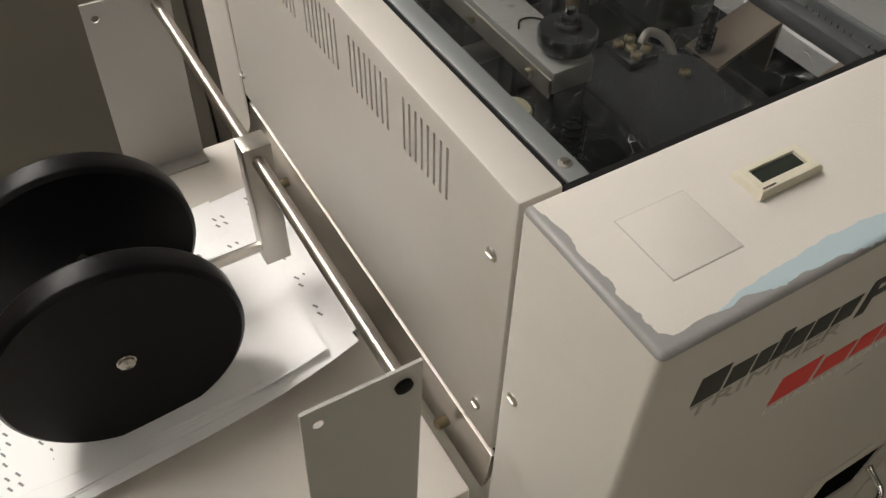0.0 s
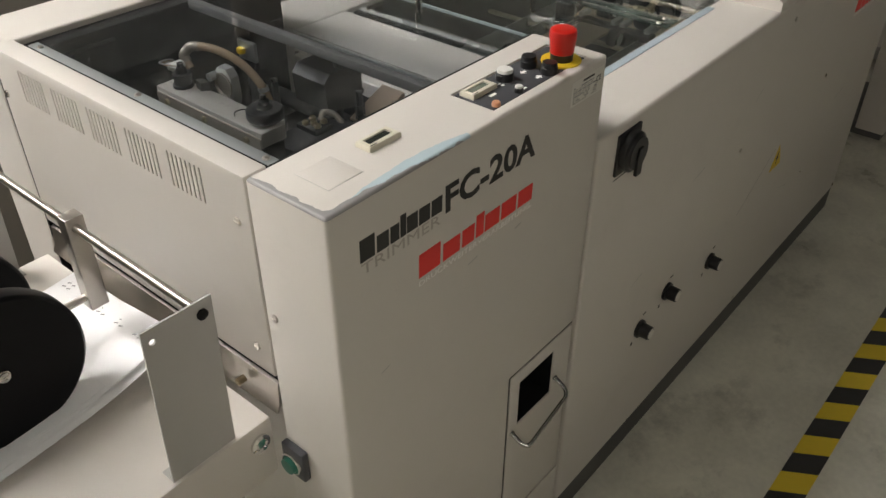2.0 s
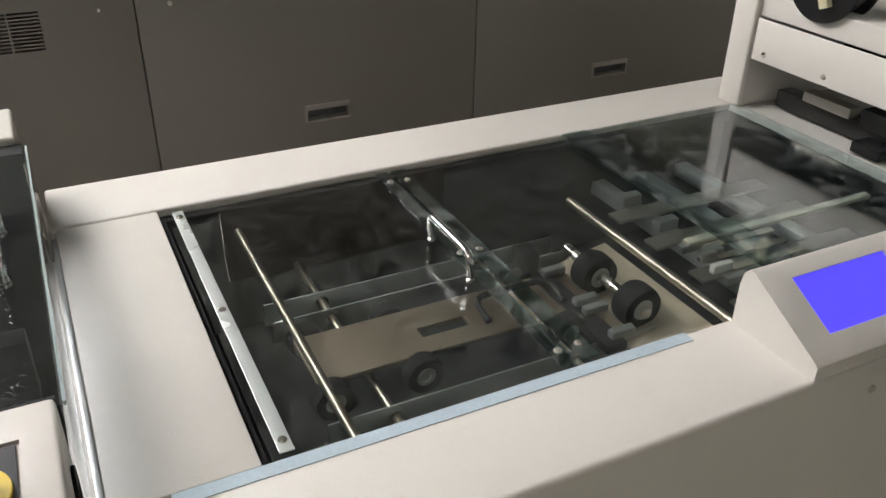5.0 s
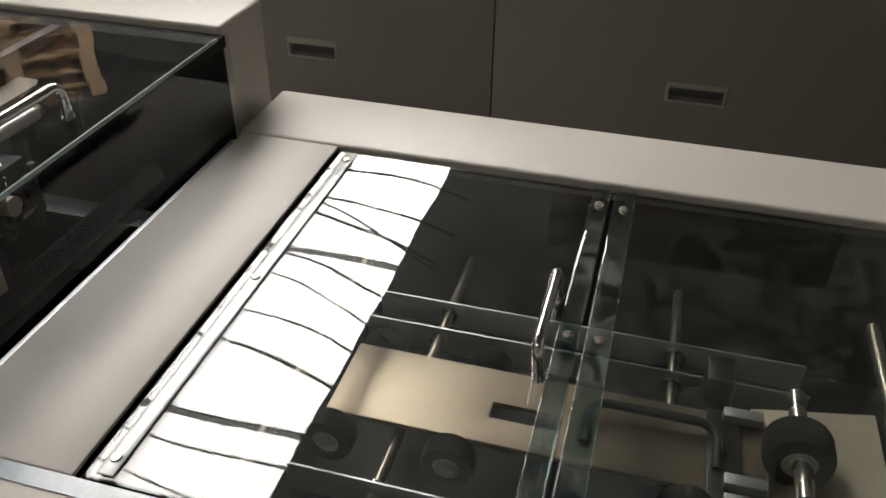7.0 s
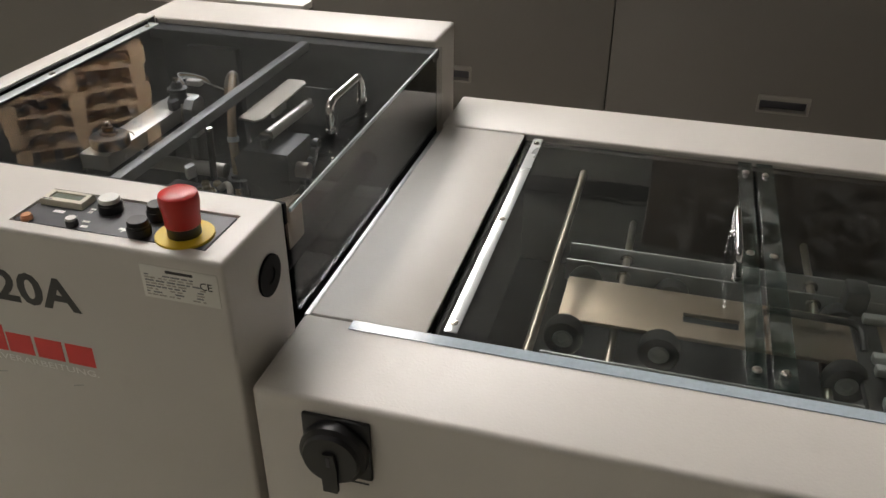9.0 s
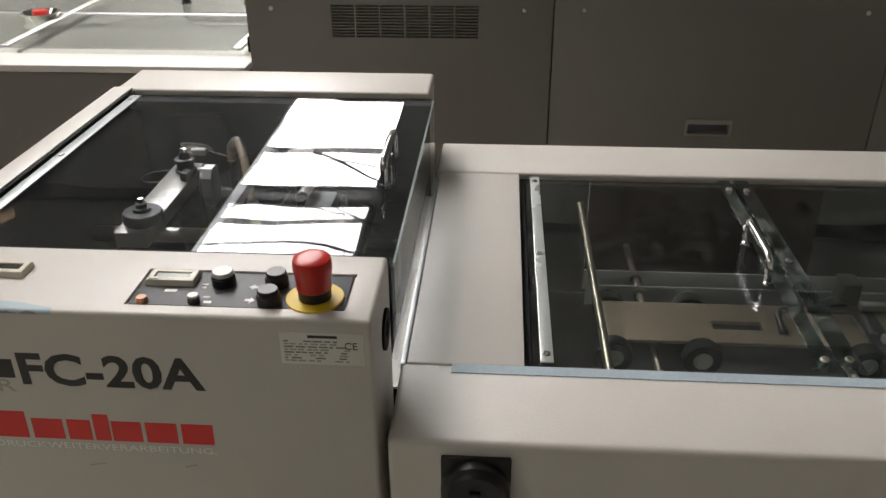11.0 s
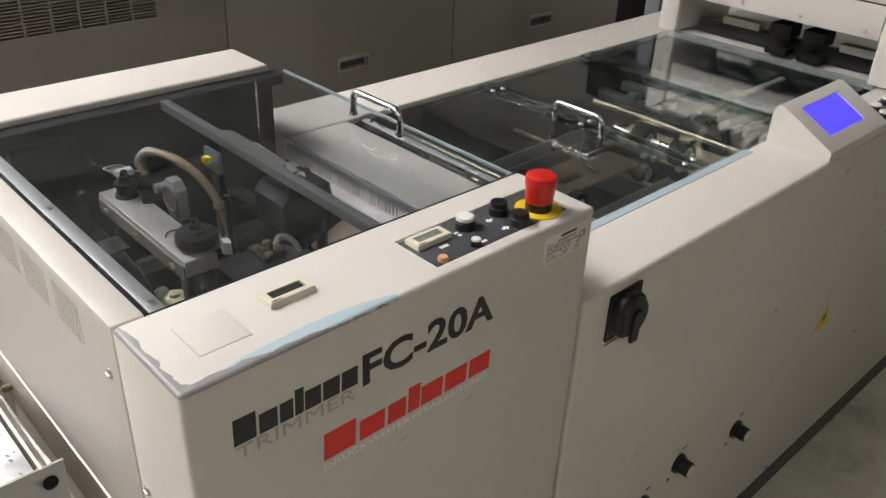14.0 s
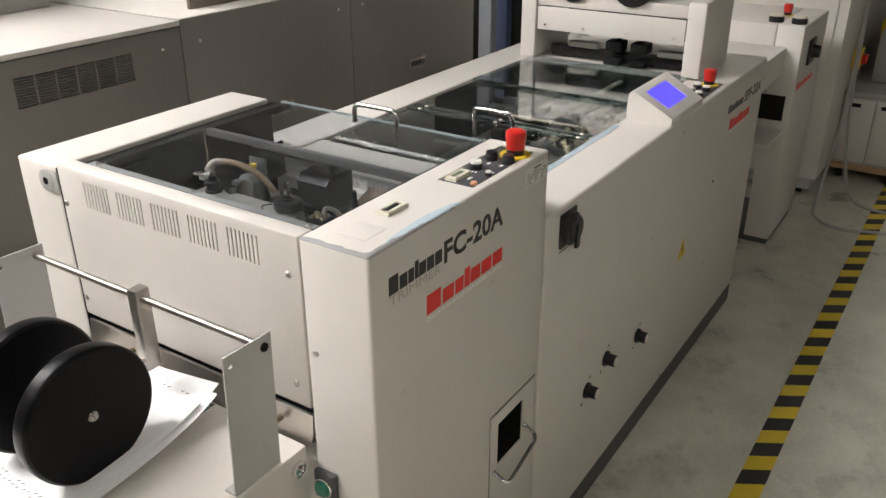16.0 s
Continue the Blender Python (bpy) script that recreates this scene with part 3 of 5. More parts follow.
for y, z in ((0.162, 0.978), (0.166, 0.771), (0.733, 0.972), (0.735, 0.766)):
    screw(ep, (-0.0005, y, z), (-1, 0, 0), 0.0062)
screw(cab, (-0.0005, 0.117, 0.847), (-1, 0, 0), 0.0062)
port = part("port_cap", lathe(bm_new(), [(0, 0.0), (0.0225, 0.0), (0.0225, 0.002), (0.020, 0.003), (0.008, 0.003), (0.008, 0.001), (0, 0.001)], (0.0, 0.786, 1.008), (-1, 0, 0)), PAINT_PLATE, trimmer, "round grey port cap")
part("port_hole", lathe(bm_new(), [(0, 0.0015), (0.0075, 0.0015), (0.0075, 0.0035), (0.004, 0.0035), (0.004, 0.002), (0, 0.002)], (0.0, 0.786, 1.008), (-1, 0, 0)), RUBBER_AND_SHADE, port)
part("port_recess", box(bm_new(), -0.0012, 0.0005, 0.7505, 0.786, 0.984, 1.032, 0.0004), PAINT_PLATE, port)
part("seam", box(bm_new(), 0.0015, 0.034, 0.7452, 0.7497, 0.60, TOP - 0.010), RUBBER_AND_SHADE, trimmer)
# delivery slot below the end panel
part("slot_frame", box(bm_new(), 0.03, 0.06, 0.135, 0.750, 0.60, 0.75), LINER, trimmer)
part("delivery_guide", prism(bm_new(), [(0.003, 0.712), (0.008, 0.713), (0.005, 0.672), (-0.002, 0.659), (-0.006, 0.660), (0.000, 0.674)], 0.139, 0.747, "y"), SHEET, trimmer, "bent steel delivery guide")
part("lower_panel", box(bm_new(), 0.02, 0.04, 0.135, 0.750, FLOOR + 0.08, 0.64), PAINT, trimmer)
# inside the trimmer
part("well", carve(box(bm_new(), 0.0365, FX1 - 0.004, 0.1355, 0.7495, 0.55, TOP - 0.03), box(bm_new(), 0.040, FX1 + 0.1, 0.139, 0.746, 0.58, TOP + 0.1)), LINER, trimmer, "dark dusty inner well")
# black strips stand in for the shade in the gaps round the cover
part("gasket", box(bm_new(), 0.036, FX1, 0.713, 0.7495, TOP - 0.034, TOP - 0.018), RUBBER_AND_SHADE, trimmer, "black strip for the shaded gap behind the cover")
part("gasket", box(bm_new(), 0.0362, 0.0400, 0.142, 0.7128, TOP - 0.03, TOP - 0.004), RUBBER_AND_SHADE, trimmer)
part("gasket", box(bm_new(), 0.036, FX1, 0.1355, 0.141, TOP - 0.03, TOP - 0.004), RUBBER_AND_SHADE, trimmer)
cover = part("cover", box(bm_new(), 0.040, FX1 + 0.006, 0.138, 0.718, TOP - 0.014, TOP - 0.010), COVER, trimmer, "scratched clear plastic cover, closed")
part("cover_side", box(bm_new(), FX1 + 0.002, FX1 + 0.006, 0.138, 0.748, 0.905, TOP - 0.0145), COVER_SIDE, cover, "clear side sheet of the cover")
part("cover_edge", box(bm_new(), FX1 + 0.0045, FX1 + 0.007, 0.138, 0.718, TOP - 0.0145, TOP - 0.0098), GLASS_EDGE, cover, "pale cut edge")
hinge = part("hinge_strip", box(bm_new(), 0.044, 0.062, 0.140, 0.714, TOP - 0.0098, TOP - 0.007, 0.001), STRIP, cover, "grey metal strip with screws")
for y in (0.160, 0.43, 0.69):
    screw(hinge, (0.053, y, TOP - 0.007), (0, 0, 1), 0.0052)
part("brace", box(bm_new(), 0.339, 0.354, 0.140, 0.712, TOP - 0.030, TOP - 0.015, 0.001), BRACE, cover, "grey brace under the cover")
bail_handle(cover, (0.546, 0.348, TOP - 0.010), (0.546, 0.462, TOP - 0.010), (0, 0, 0.04), 0.0055, label="chrome bail handle")

# clamp bar with knobs
bar = part("clamp_bar", box(bm_new(), 0.166, 0.212, 0.318, 0.575, 0.950, 0.974, 0.0015), BAR, trimmer, "polished steel clamp bar")
part("bar_face", box(bm_new(), 0.1640, 0.1660, 0.320, 0.573, 0.946, 0.966), GUIDE, bar, "dark steel face plate")
part("knob", lathe(bm_new(), [(0, 0), (0.014, 0), (0.014, 0.003), (0.026, 0.004), (0.028, 0.007), (0.028, 0.018), (0.026, 0.021), (0.013, 0.022), (0.012, 0.026), (0.008, 0.027), (0.008, 0.033), (0, 0.034)], (0.200, 0.347, 0.974), seg=36), BLACK, bar, "black knurled hand knob")
part("knob_pin", lathe(bm_new(), [(0, 0), (0.0045, 0), (0.0045, 0.008), (0, 0.009)], (0.200, 0.347, 1.007), seg=10), CHROME, bar)
part("knob", lathe(bm_new(), [(0, 0), (0.017, 0), (0.017, 0.004), (0.014, 0.005), (0.014, 0.016), (0.016, 0.017), (0.016, 0.022), (0.010, 0.023), (0.007, 0.032), (0, 0.033)], (0.194, 0.540, 0.974)), BLACK, bar, "black fitting")
part("bolt", lathe(bm_new(), [(0, 0), (0.0055, 0), (0.0055, 0.007), (0, 0.008)], (0.194, 0.540, 1.006), (0, 0, 1), 6), CHROME, bar)
part("side_screw", prism(bm_new(), [(0.199, 0.500), (0.211, 0.494), (0.214, 0.512), (0.203, 0.519)], 0.974, 0.988, "z"), BLACK, bar)
part("scratch_mark", tube(bm_new(), smooth_line([(0.178, 0.392, 0.9745), (0.186, 0.402, 0.9748), (0.197, 0.402, 0.9748), (0.206, 0.394, 0.9745)]), 0.0011, 5), RUBBER_AND_SHADE, bar)
for y in (0.440, 0.425):
    part("mark", box(bm_new(), 0.190, 0.197, y, y + 0.006, 0.9742, 0.9745), INK_FAINT, bar)
for y in (0.350, 0.45, 0.545):
    part("bolt", lathe(bm_new(), [(0, 0), (0.005, 0), (0.005, 0.005), (0, 0.006)], (0.1640, y, 0.956), (-1, 0, 0), 6), BRASS, bar)
part("bar_end", box(bm_new(), 0.170, 0.208, 0.3185, 0.345, 0.905, 0.9495, 0.002), DARK_STEEL, bar)
part("bar_leg", box(bm_new(), 0.176, 0.206, 0.325, 0.352, 0.70, 0.905, 0.003), DARK_STEEL, bar)
part("bar_leg", box(bm_new(), 0.176, 0.206, 0.53, 0.560, 0.70, 0.9495, 0.003), DARK_STEEL, bar)
part("bar_spring", tube(bm_new(), [(0.190 + 0.011 * math.cos(a), 0.306 + 0.011 * math.sin(a), 0.80 + a * 0.0016) for a in np.arange(0, 75, 0.7)], 0.0018, 5), DARK_STEEL, bar)
# stamped side plate and shaft under the bar
prof = [(0.36, 0.88), (0.42, 0.925), (0.56, 0.935), (0.585, 0.90), (0.585, 0.80), (0.36, 0.80)]
part("side_plate", prism(bm_new(), prof, 0.146, 0.150, "x"), DARK_STEEL, trimmer, "dark stamped side plate")
part("side_block", box(bm_new(), 0.128, 0.160, 0.470, 0.515, 0.898, 0.932, 0.003), DARK_STEEL, trimmer)
part("shaft", rod(bm_new(), (0.05, 0.480, 0.888), (0.30, 0.480, 0.888), 0.012), ROD, trimmer, "horizontal steel shaft")
part("shaft_collar", rod(bm_new(), (0.112, 0.480, 0.888), (0.138, 0.480, 0.888), 0.022), GUIDE, trimmer)
# tan fitting with a clipped lead before the bar
fit_body = part("brass_fitting", lathe(bm_new(), [(0, 0), (0.019, 0), (0.020, 0.004), (0.020, 0.036), (0.018, 0.040), (0.007, 0.041), (0.007, 0.046), (0, 0.047)], (0.176, 0.386, 0.845), seg=24), CREAM, trimmer, "tan round fitting with a clip")
part("clip", prism(bm_new(), [(0.152, 0.392), (0.174, 0.400), (0.170, 0.410), (0.150, 0.402)], 0.884, 0.893, "z"), ALUMINIUM, fit_body)
part("lead", tube(bm_new(), smooth_line([(0.160, 0.400, 0.892), (0.150, 0.392, 0.885), (0.150, 0.378, 0.860), (0.160, 0.365, 0.82), (0.165, 0.36, 0.77)]), 0.0035, 7), CABLE, fit_body)
part("fitting_post", rod(bm_new(), (0.176, 0.386, 0.70), (0.176, 0.386, 0.845), 0.012), DARK_STEEL, fit_body)
for x, y, r, hh in ((0.205, 0.290, 0.012, 0.05), (0.160, 0.300, 0.009, 0.04), (0.228, 0.270, 0.010, 0.03)):
    part("stud", lathe(bm_new(), [(0, 0), (r, 0), (r, hh * 0.5), (r * 0.6, hh * 0.55), (r * 0.6, hh), (0, hh)], (x, y, 0.80), seg=12), (GUIDE, BRASS, STEEL)[int(r * 1000) % 3], trimmer)
# pale gauge block behind the bar
g = part("gauge_block", prism(bm_new(), [(0.480, 0.940), (0.508, 0.940), (0.515, 0.950), (0.515, 0.992), (0.508, 1.000), (0.488, 1.000), (0.478, 0.988), (0.476, 0.950)], 0.240, 0.256, "x"), ALUMINIUM, trimmer, "pale grey gauge block")
part("gauge_face", lathe(bm_new(), [(0, 0), (0.019, 0), (0.021, 0.002), (0.021, 0.004), (0.017, 0.004), (0.016, 0.002), (0, 0.002)], (0.240, 0.496, 0.972), (-1, 0, 0), 26), GUIDE, g, "round dark face")
part("gauge_stem", rod(bm_new(), (0.226, 0.516, 0.984), (0.240, 0.516, 0.984), 0.007), ALUMINIUM, g)
part("gauge_foot", box(bm_new(), 0.242, 0.254, 0.482, 0.510, 0.80, 0.940, 0.002), DARK_STEEL, g)
# hose with its brown collar
part("hose", tube(bm_new(), smooth_line([(0.250, 0.600, 0.968), (0.249, 0.613, 0.988), (0.260, 0.606, 1.001), (0.274, 0.580, 1.003), (0.288, 0.550, 0.995), (0.301, 0.519, 0.976), (0.311, 0.495, 0.946), (0.317, 0.484, 0.912), (0.320, 0.478, 0.875), (0.322, 0.474, 0.80)]), 0.0070, 12), HOSE, trimmer, "curved amber plastic hose")
part("hose_collar", tube(bm_new(), smooth_line([(0.250, 0.606, 0.978), (0.249, 0.613, 0.988), (0.260, 0.606, 1.001), (0.268, 0.592, 1.003)], 4), 0.0082, 12), GUIDE, trimmer, "brown hose collar")
part("hose_clip", lathe(bm_new(), [(0.0075, -0.004), (0.0092, -0.004), (0.0092, 0.004), (0.0075, 0.004)], (0.3125, 0.493, 0.940), (0.1, -0.2, -1.0)), ALUMINIUM, trimmer)
part("hose_socket", lathe(bm_new(), [(0, 0), (0.016, 0), (0.016, 0.012), (0.012, 0.014), (0.012, 0.02), (0, 0.02)], (0.322, 0.478, 0.868)), DARK_STEEL, trimmer)
part("connector", box(bm_new(), 0.194, 0.220, 0.566, 0.580, 0.990, 1.000, 0.002), LABEL, trimmer, "pale plug connector")
for k in range(4):
    part("wire", tube(bm_new(), smooth_line([(0.196 + 0.003 * k, 0.548, 1.000), (0.188 - 0.003 * k, 0.562 + 0.004 * k, 1.002 + 0.002 * k), (0.200 + 0.004 * k, 0.584 + 0.003 * k, 0.998), (0.226, 0.594, 0.985), (0.243, 0.604, 0.975)]), 0.0013, 6), (WHITE, CABLE, HOSE, CABLE)[k], trimmer, "thin pale wire")
part("sensor_bracket", box(bm_new(), 0.350, 0.357, 0.555, 0.600, 0.955, 0.990, 0.001), ALUMINIUM, trimmer)
part("sensor_post", box(bm_new(), 0.352, 0.362, 0.560, 0.585, 0.80, 0.955, 0.001), DARK_STEEL, trimmer)
part("sensor_tip", box(bm_new(), 0.340, 0.350, 0.578, 0.592, 0.968, 0.978, 0.001), YELLOW, trimmer, "yellow sensor tip")
part("pin", rod(bm_new(), (0.300, 0.440, 0.86), (0.301, 0.446, 0.972), 0.0055), DARK_STEEL, trimmer)
part("pin_head", lathe(bm_new(), [(0, 0), (0.006, 0), (0.006, 0.005), (0, 0.007)], (0.301, 0.446, 0.972), seg=10), CHROME, trimmer)
part("clip", prism(bm_new(), [(0.270, 0.412), (0.279, 0.404), (0.284, 0.420), (0.274, 0.428)], 0.905, 0.924, "z"), LABEL, trimmer, "pale crumpled plastic clip")
# flat dark plate with its valve and brass screws
blk = part("cutter_block", prism(bm_new(), [(0.245, 0.245), (0.375, 0.200), (0.385, 0.345), (0.350, 0.410), (0.250, 0.415)], 0.870, 0.898, "z"), PLATE, trimmer, "flat dark grey cutter plate")
part("valve_plate", box(bm_new(), 0.305, 0.343, 0.362, 0.408, 0.898, 0.907, 0.001), DARK_STEEL, blk, "dark valve plate")
for x, y in ((0.314, 0.395), (0.322, 0.384), (0.332, 0.398), (0.336, 0.375), (0.318, 0.370), (0.352, 0.330), (0.368, 0.245), (0.372, 0.225)):
    part("bolt", lathe(bm_new(), [(0, 0), (0.0062, 0), (0.0062, 0.004), (0.0045, 0.006), (0.0045, 0.003), (0, 0.003)], (x, y, 0.907 if y > 0.36 else 0.898), (0, 0, 1), 12), BRASS, blk)
part("hold_strip", prism(bm_new(), [(0.255, 0.205), (0.385, 0.235), (0.383, 0.247), (0.253, 0.217)], 0.898, 0.904, "z"), GUIDE, blk, "thin holding strip with screws")
part("bent_pipe", tube(bm_new(), smooth_line([(0.340, 0.388, 0.905), (0.352, 0.392, 0.914), (0.364, 0.380, 0.910), (0.368, 0.366, 0.895), (0.368, 0.360, 0.86)]), 0.005, 10), GUIDE, trimmer, "short bent pipe")
# springs, guide plates and feed motor
for x, y in ((0.402, 0.356), (0.425, 0.215)):
    b = part("spring_post", rod(bm_new(), (x, y, 0.80), (x, y, 0.945), 0.0055), DARK_STEEL, trimmer)
    part("spring", tube(bm_new(), [(x + 0.008 * math.cos(a), y + 0.008 * math.sin(a), 0.86 + a * 0.0011) for a in np.arange(0, 60, 0.7)], 0.0016, 5), DARK_STEEL, b)
for y0 in (0.325, 0.195):
    bm = prism(bm_new(), [(0.395, 0.893), (0.478, 0.925), (0.480, 0.921), (0.480, 0.86), (0.477, 0.86), (0.476, 0.919), (0.396, 0.888)], y0, y0 + 0.050, "y")
    part("guide_plate", bm, BED, trimmer, "bent bare steel guide plate")
mb = part("motor_bracket", prism(bm_new(), [(0.370, 0.905), (0.440, 0.890), (0.452, 0.905), (0.452, 0.970), (0.380, 0.970), (0.366, 0.955)], 0.400, 0.480, "y"), DARK_STEEL, trimmer, "dark box bracket")
part("motor_stub", rod(bm_new(), (0.452, 0.43, 0.935), (0.470, 0.43, 0.935), 0.012), GUIDE, mb)
part("bracket_plate", box(bm_new(), 0.375, 0.450, 0.592, 0.596, 0.92, 1.0, 0.001), DARK_STEEL, mb)
part("lever_plate", prism(bm_new(), [(0.364, 0.430), (0.392, 0.425), (0.400, 0.440), (0.400, 0.590), (0.392, 0.602), (0.364, 0.602)], 1.004, 1.007, "z"), GUIDE, mb, "dull steel lever plate")
part("cross_rod", rod(bm_new(), (0.410, 0.425, 0.985), (0.417, 0.555, 0.985), 0.0085), BAR, trimmer, "short chrome cross rod")
for y, x in ((0.422, 0.410), (0.558, 0.417)):
    part("rod_nut", lathe(bm_new(), [(0, -0.004), (0.0100, -0.004), (0.0100, 0.004), (0, 0.004)], (x, y, 0.985), (0, 1, 0), 8), CHROME, trimmer)
part("rod_post", rod(bm_new(), (0.410, 0.415, 0.86), (0.410, 0.415, 0.985), 0.006), DARK_STEEL, trimmer)
for k in range(6):
    part("chain_link", lathe(bm_new(), [(0.004, -0.004), (0.009, -0.004), (0.009, 0.004), (0.004, 0.004)], (0.462, 0.480 - k * 0.012, 0.955 - k * 0.010), (1, 0.2 * (k % 2), 0), 12), DARK_STEEL, trimmer)
part("far_roller", rod(bm_new(), (0.46, 0.30, 0.83), (0.46, 0.70, 0.83), 0.016), RUBBER_AND_SHADE, trimmer)
part("inner_panel", box(bm_new(), 0.10, 0.20, 0.728, 0.7455, 0.72, 1.0), DARK_STEEL, trimmer, "grey inner panel")
part("lower_frame", box(bm_new(), 0.06, 0.53, 0.15, 0.19, 0.72, 0.80, 0.003), DARK_STEEL, trimmer)
part("lower_frame", box(bm_new(), 0.06, 0.53, 0.58, 0.62, 0.72, 0.82, 0.003), DARK_STEEL, trimmer)
part("lower_frame", box(bm_new(), 0.22, 0.27, 0.19, 0.58, 0.70, 0.78, 0.003), DARK_STEEL, trimmer)
part("coiled_wire", tube(bm_new(), [(0.105 + 0.04 * math.cos(a), 0.655 + 0.04 * math.sin(a), 0.90 + 0.004 * a) for a in np.arange(0, 5.5, 0.4)], 0.0013, 5), CABLE, trimmer, "loose thin coiled wire")
part("sensor_dot", lathe(bm_new(), [(0, 0), (0.005, 0), (0.004, 0.006), (0, 0.007)], (0.125, 0.59, 0.90)), WHITE, trimmer)

# control panel on the front cabinet
part("panel_seat", box(bm_new(), 0.3203, 0.5497, 0.0183, 0.0917, TOP - 0.0045, TOP - 0.0041), RUBBER_AND_SHADE, trimmer)
panel = part("control_panel", box(bm_new(), 0.3230, 0.5470, 0.0210, 0.0890, TOP - 0.004, TOP - 0.001, 0.0008), PANEL, trimmer, "charcoal control panel let into the deck")
PZ = TOP - 0.001
stop_button(panel, (0.514, 0.041, PZ))
push_button(panel, (0.410, 0.067, PZ), 0.013, 0.016, WHITE, "round white push button")
push_button(panel, (0.468, 0.067, PZ), 0.0125, 0.017, BLACK, "round black push button")
push_button(panel, (0.468, 0.031, PZ), 0.0125, 0.017, BLACK, "round black push button")
push_button(panel, (0.390, 0.028, PZ), 0.0065, 0.009, WHITE, "small silver button")
push_button(panel, (0.336, 0.026, PZ), 0.0062, 0.006, ORANGE, "small orange lamp", ORANGE)
counter(panel, 0.354, 0.070, PZ, 0.053, 0.0245, LCD)
for cx, cy, s in ((0.445, 0.060, 1), (0.447, 0.034, -1)):
    h = 0.0055
    part("arrow", prism(bm_new(), [(cx - h * s, cy), (cx, cy + h), (cx, cy + h * 0.4), (cx + h * s, cy + h * 0.4), (cx + h * s, cy - h * 0.4), (cx, cy - h * 0.4), (cx, cy - h)], PZ + 0.0002, PZ + 0.0006, "z"), INK_WHITE, panel, "white arrow mark")
for a, b, c, d in ((0.352, 0.365, 0.046, 0.051), (0.396, 0.404, 0.036, 0.039), (0.400, 0.408, 0.026, 0.030), (0.388, 0.394, 0.061, 0.064), (0.389, 0.394, 0.054, 0.058)):
    part("mark", box(bm_new(), a, b, c, d, PZ + 0.0002, PZ + 0.0006), INK_WHITE, panel)
counter(cab, 0.162, 0.076, TOP, 0.055, 0.026, LCD_DARK)
# blanking plate outline on the deck
bp = part("blanking_plate", box(bm_new(), 0.043, 0.098, 0.040, 0.095, TOP - 0.003, TOP + 0.0007, 0.0003), PAINT, cab, "square blanking plate")
part("plate_edge", box(bm_new(), 0.0424, 0.0986, 0.0394, 0.0956, TOP - 0.003, TOP + 0.0002), PAINT_PLATE, bp)

# print on the front
lettering("model_print", "FC-20A", (0.2, -0.0002, 0.956), 0.042, 0.199, INK, cab, bold=0.028, label="large black model lettering")
word_bars(cab, 0.046, 0.197, 0.9645, 0.996, INK, 0.03, name="maker_mark")
lettering("type_print", "TRIMMER", (0.047, -0.0002, 0.9465), 0.0155, 0.143, INK_FAINT, cab, label="faint outlined lettering")
word_bars(cab, 0.147, 0.404, 0.8825, 0.919, INK_RED, 0.03, name="maker_mark")
lettering("slogan_print", "DRUCKWEITERVERARBEITUNG.", (0.147, -0.0002, 0.869), 0.0085, 0.252, INK_WHITE, cab, label="pale thin lettering")
rate = part("rating_plate", box(bm_new(), 0.484, 0.570, -0.0008, 0.0004, 0.9965, 1.0355, 0.0002), LABEL, cab, "silver rating plate with small print")
part("mark", box(bm_new(), 0.513, 0.543, -0.0012, -0.0007, 1.029, 1.032), INK, rate)
rnd = random.Random(8)
for k in range(8):
    z, x = 1.0255 - k * 0.0034, 0.488
    while x < 0.552:
        w = rnd.uniform(0.003, 0.010)
        part("text_bar", box(bm_new(), x, x + w, -0.0011, -0.0007, z - 0.0016, z), (PRINT, INK_FAINT)[k % 2], rate)
        x += w + rnd.uniform(0.0012, 0.004) + (0.012 if rnd.random() < 0.18 else 0)
lettering("ce_mark", "CE", (0.550, -0.0009, 1.016), 0.0085, 0.013, INK, rate)
for x, z, s in ((0.07, 0.77, 0.016), (0.25, 0.845, 0.02), (0.36, 0.848, 0.014)):
    part("scuff", prism(bm_new(), [(x, z), (x + s, z + 0.004), (x + s, z + 0.0052), (x, z + 0.0015)], -0.0003, 0.0002, "y"), PAINT_PLATE, cab)
# start button box on the end of the front cabinet
gb = part("button_box", box(bm_new(), -0.012, 0.0005, 0.088, 0.134, 0.553, 0.611, 0.003), PANEL, trimmer, "small button box")
part("green_button", lathe(bm_new(), [(0.0165, 0), (0.0165, 0.004), (0.0135, 0.005), (0.013, 0.011), (0, 0.012)], (-0.012, 0.111, 0.582), (-1, 0, 0)), GREEN, gb, "green push button")
part("bezel", lathe(bm_new(), [(0.0165, 0), (0.019, 0), (0.019, 0.004), (0.0165, 0.005)], (-0.012, 0.111, 0.582), (-1, 0, 0)), CHROME, gb)
# port on the right flank
part("flank_port", lathe(bm_new(), [(0, 0), (0.024, 0), (0.024, 0.003), (0.010, 0.003), (0.010, 0.001), (0, 0.001)], (FX1, 0.085, 0.985), (1, 0, 0)), RUBBER_AND_SHADE, trimmer, "round black port plug")

# ---- stitcher and folder ----
SX0, SX1, SY1 = 0.588, 2.345, 0.880
CX0, CX1, CY0, CY1 = 0.742, 1.88, 0.141, 0.735      # covered opening
stitcher = thing("stitching_folding_machine", "long warm grey stitching and folding machine with clear covers", "machine", (0, 0, 0))
sb = box(bm_new(), SX0, SX1, 0.0, CY0, FLOOR + 0.08, DECK, 0.007, 3)
part("front_cabinet", sb, PAINT, stitcher, "long front cabinet with knobs and a power switch")
part("rear_cabinet", box(bm_new(), SX0, SX1, 0.7355, SY1, FLOOR + 0.08, DECK, 0.005, 3), PAINT, stitcher)
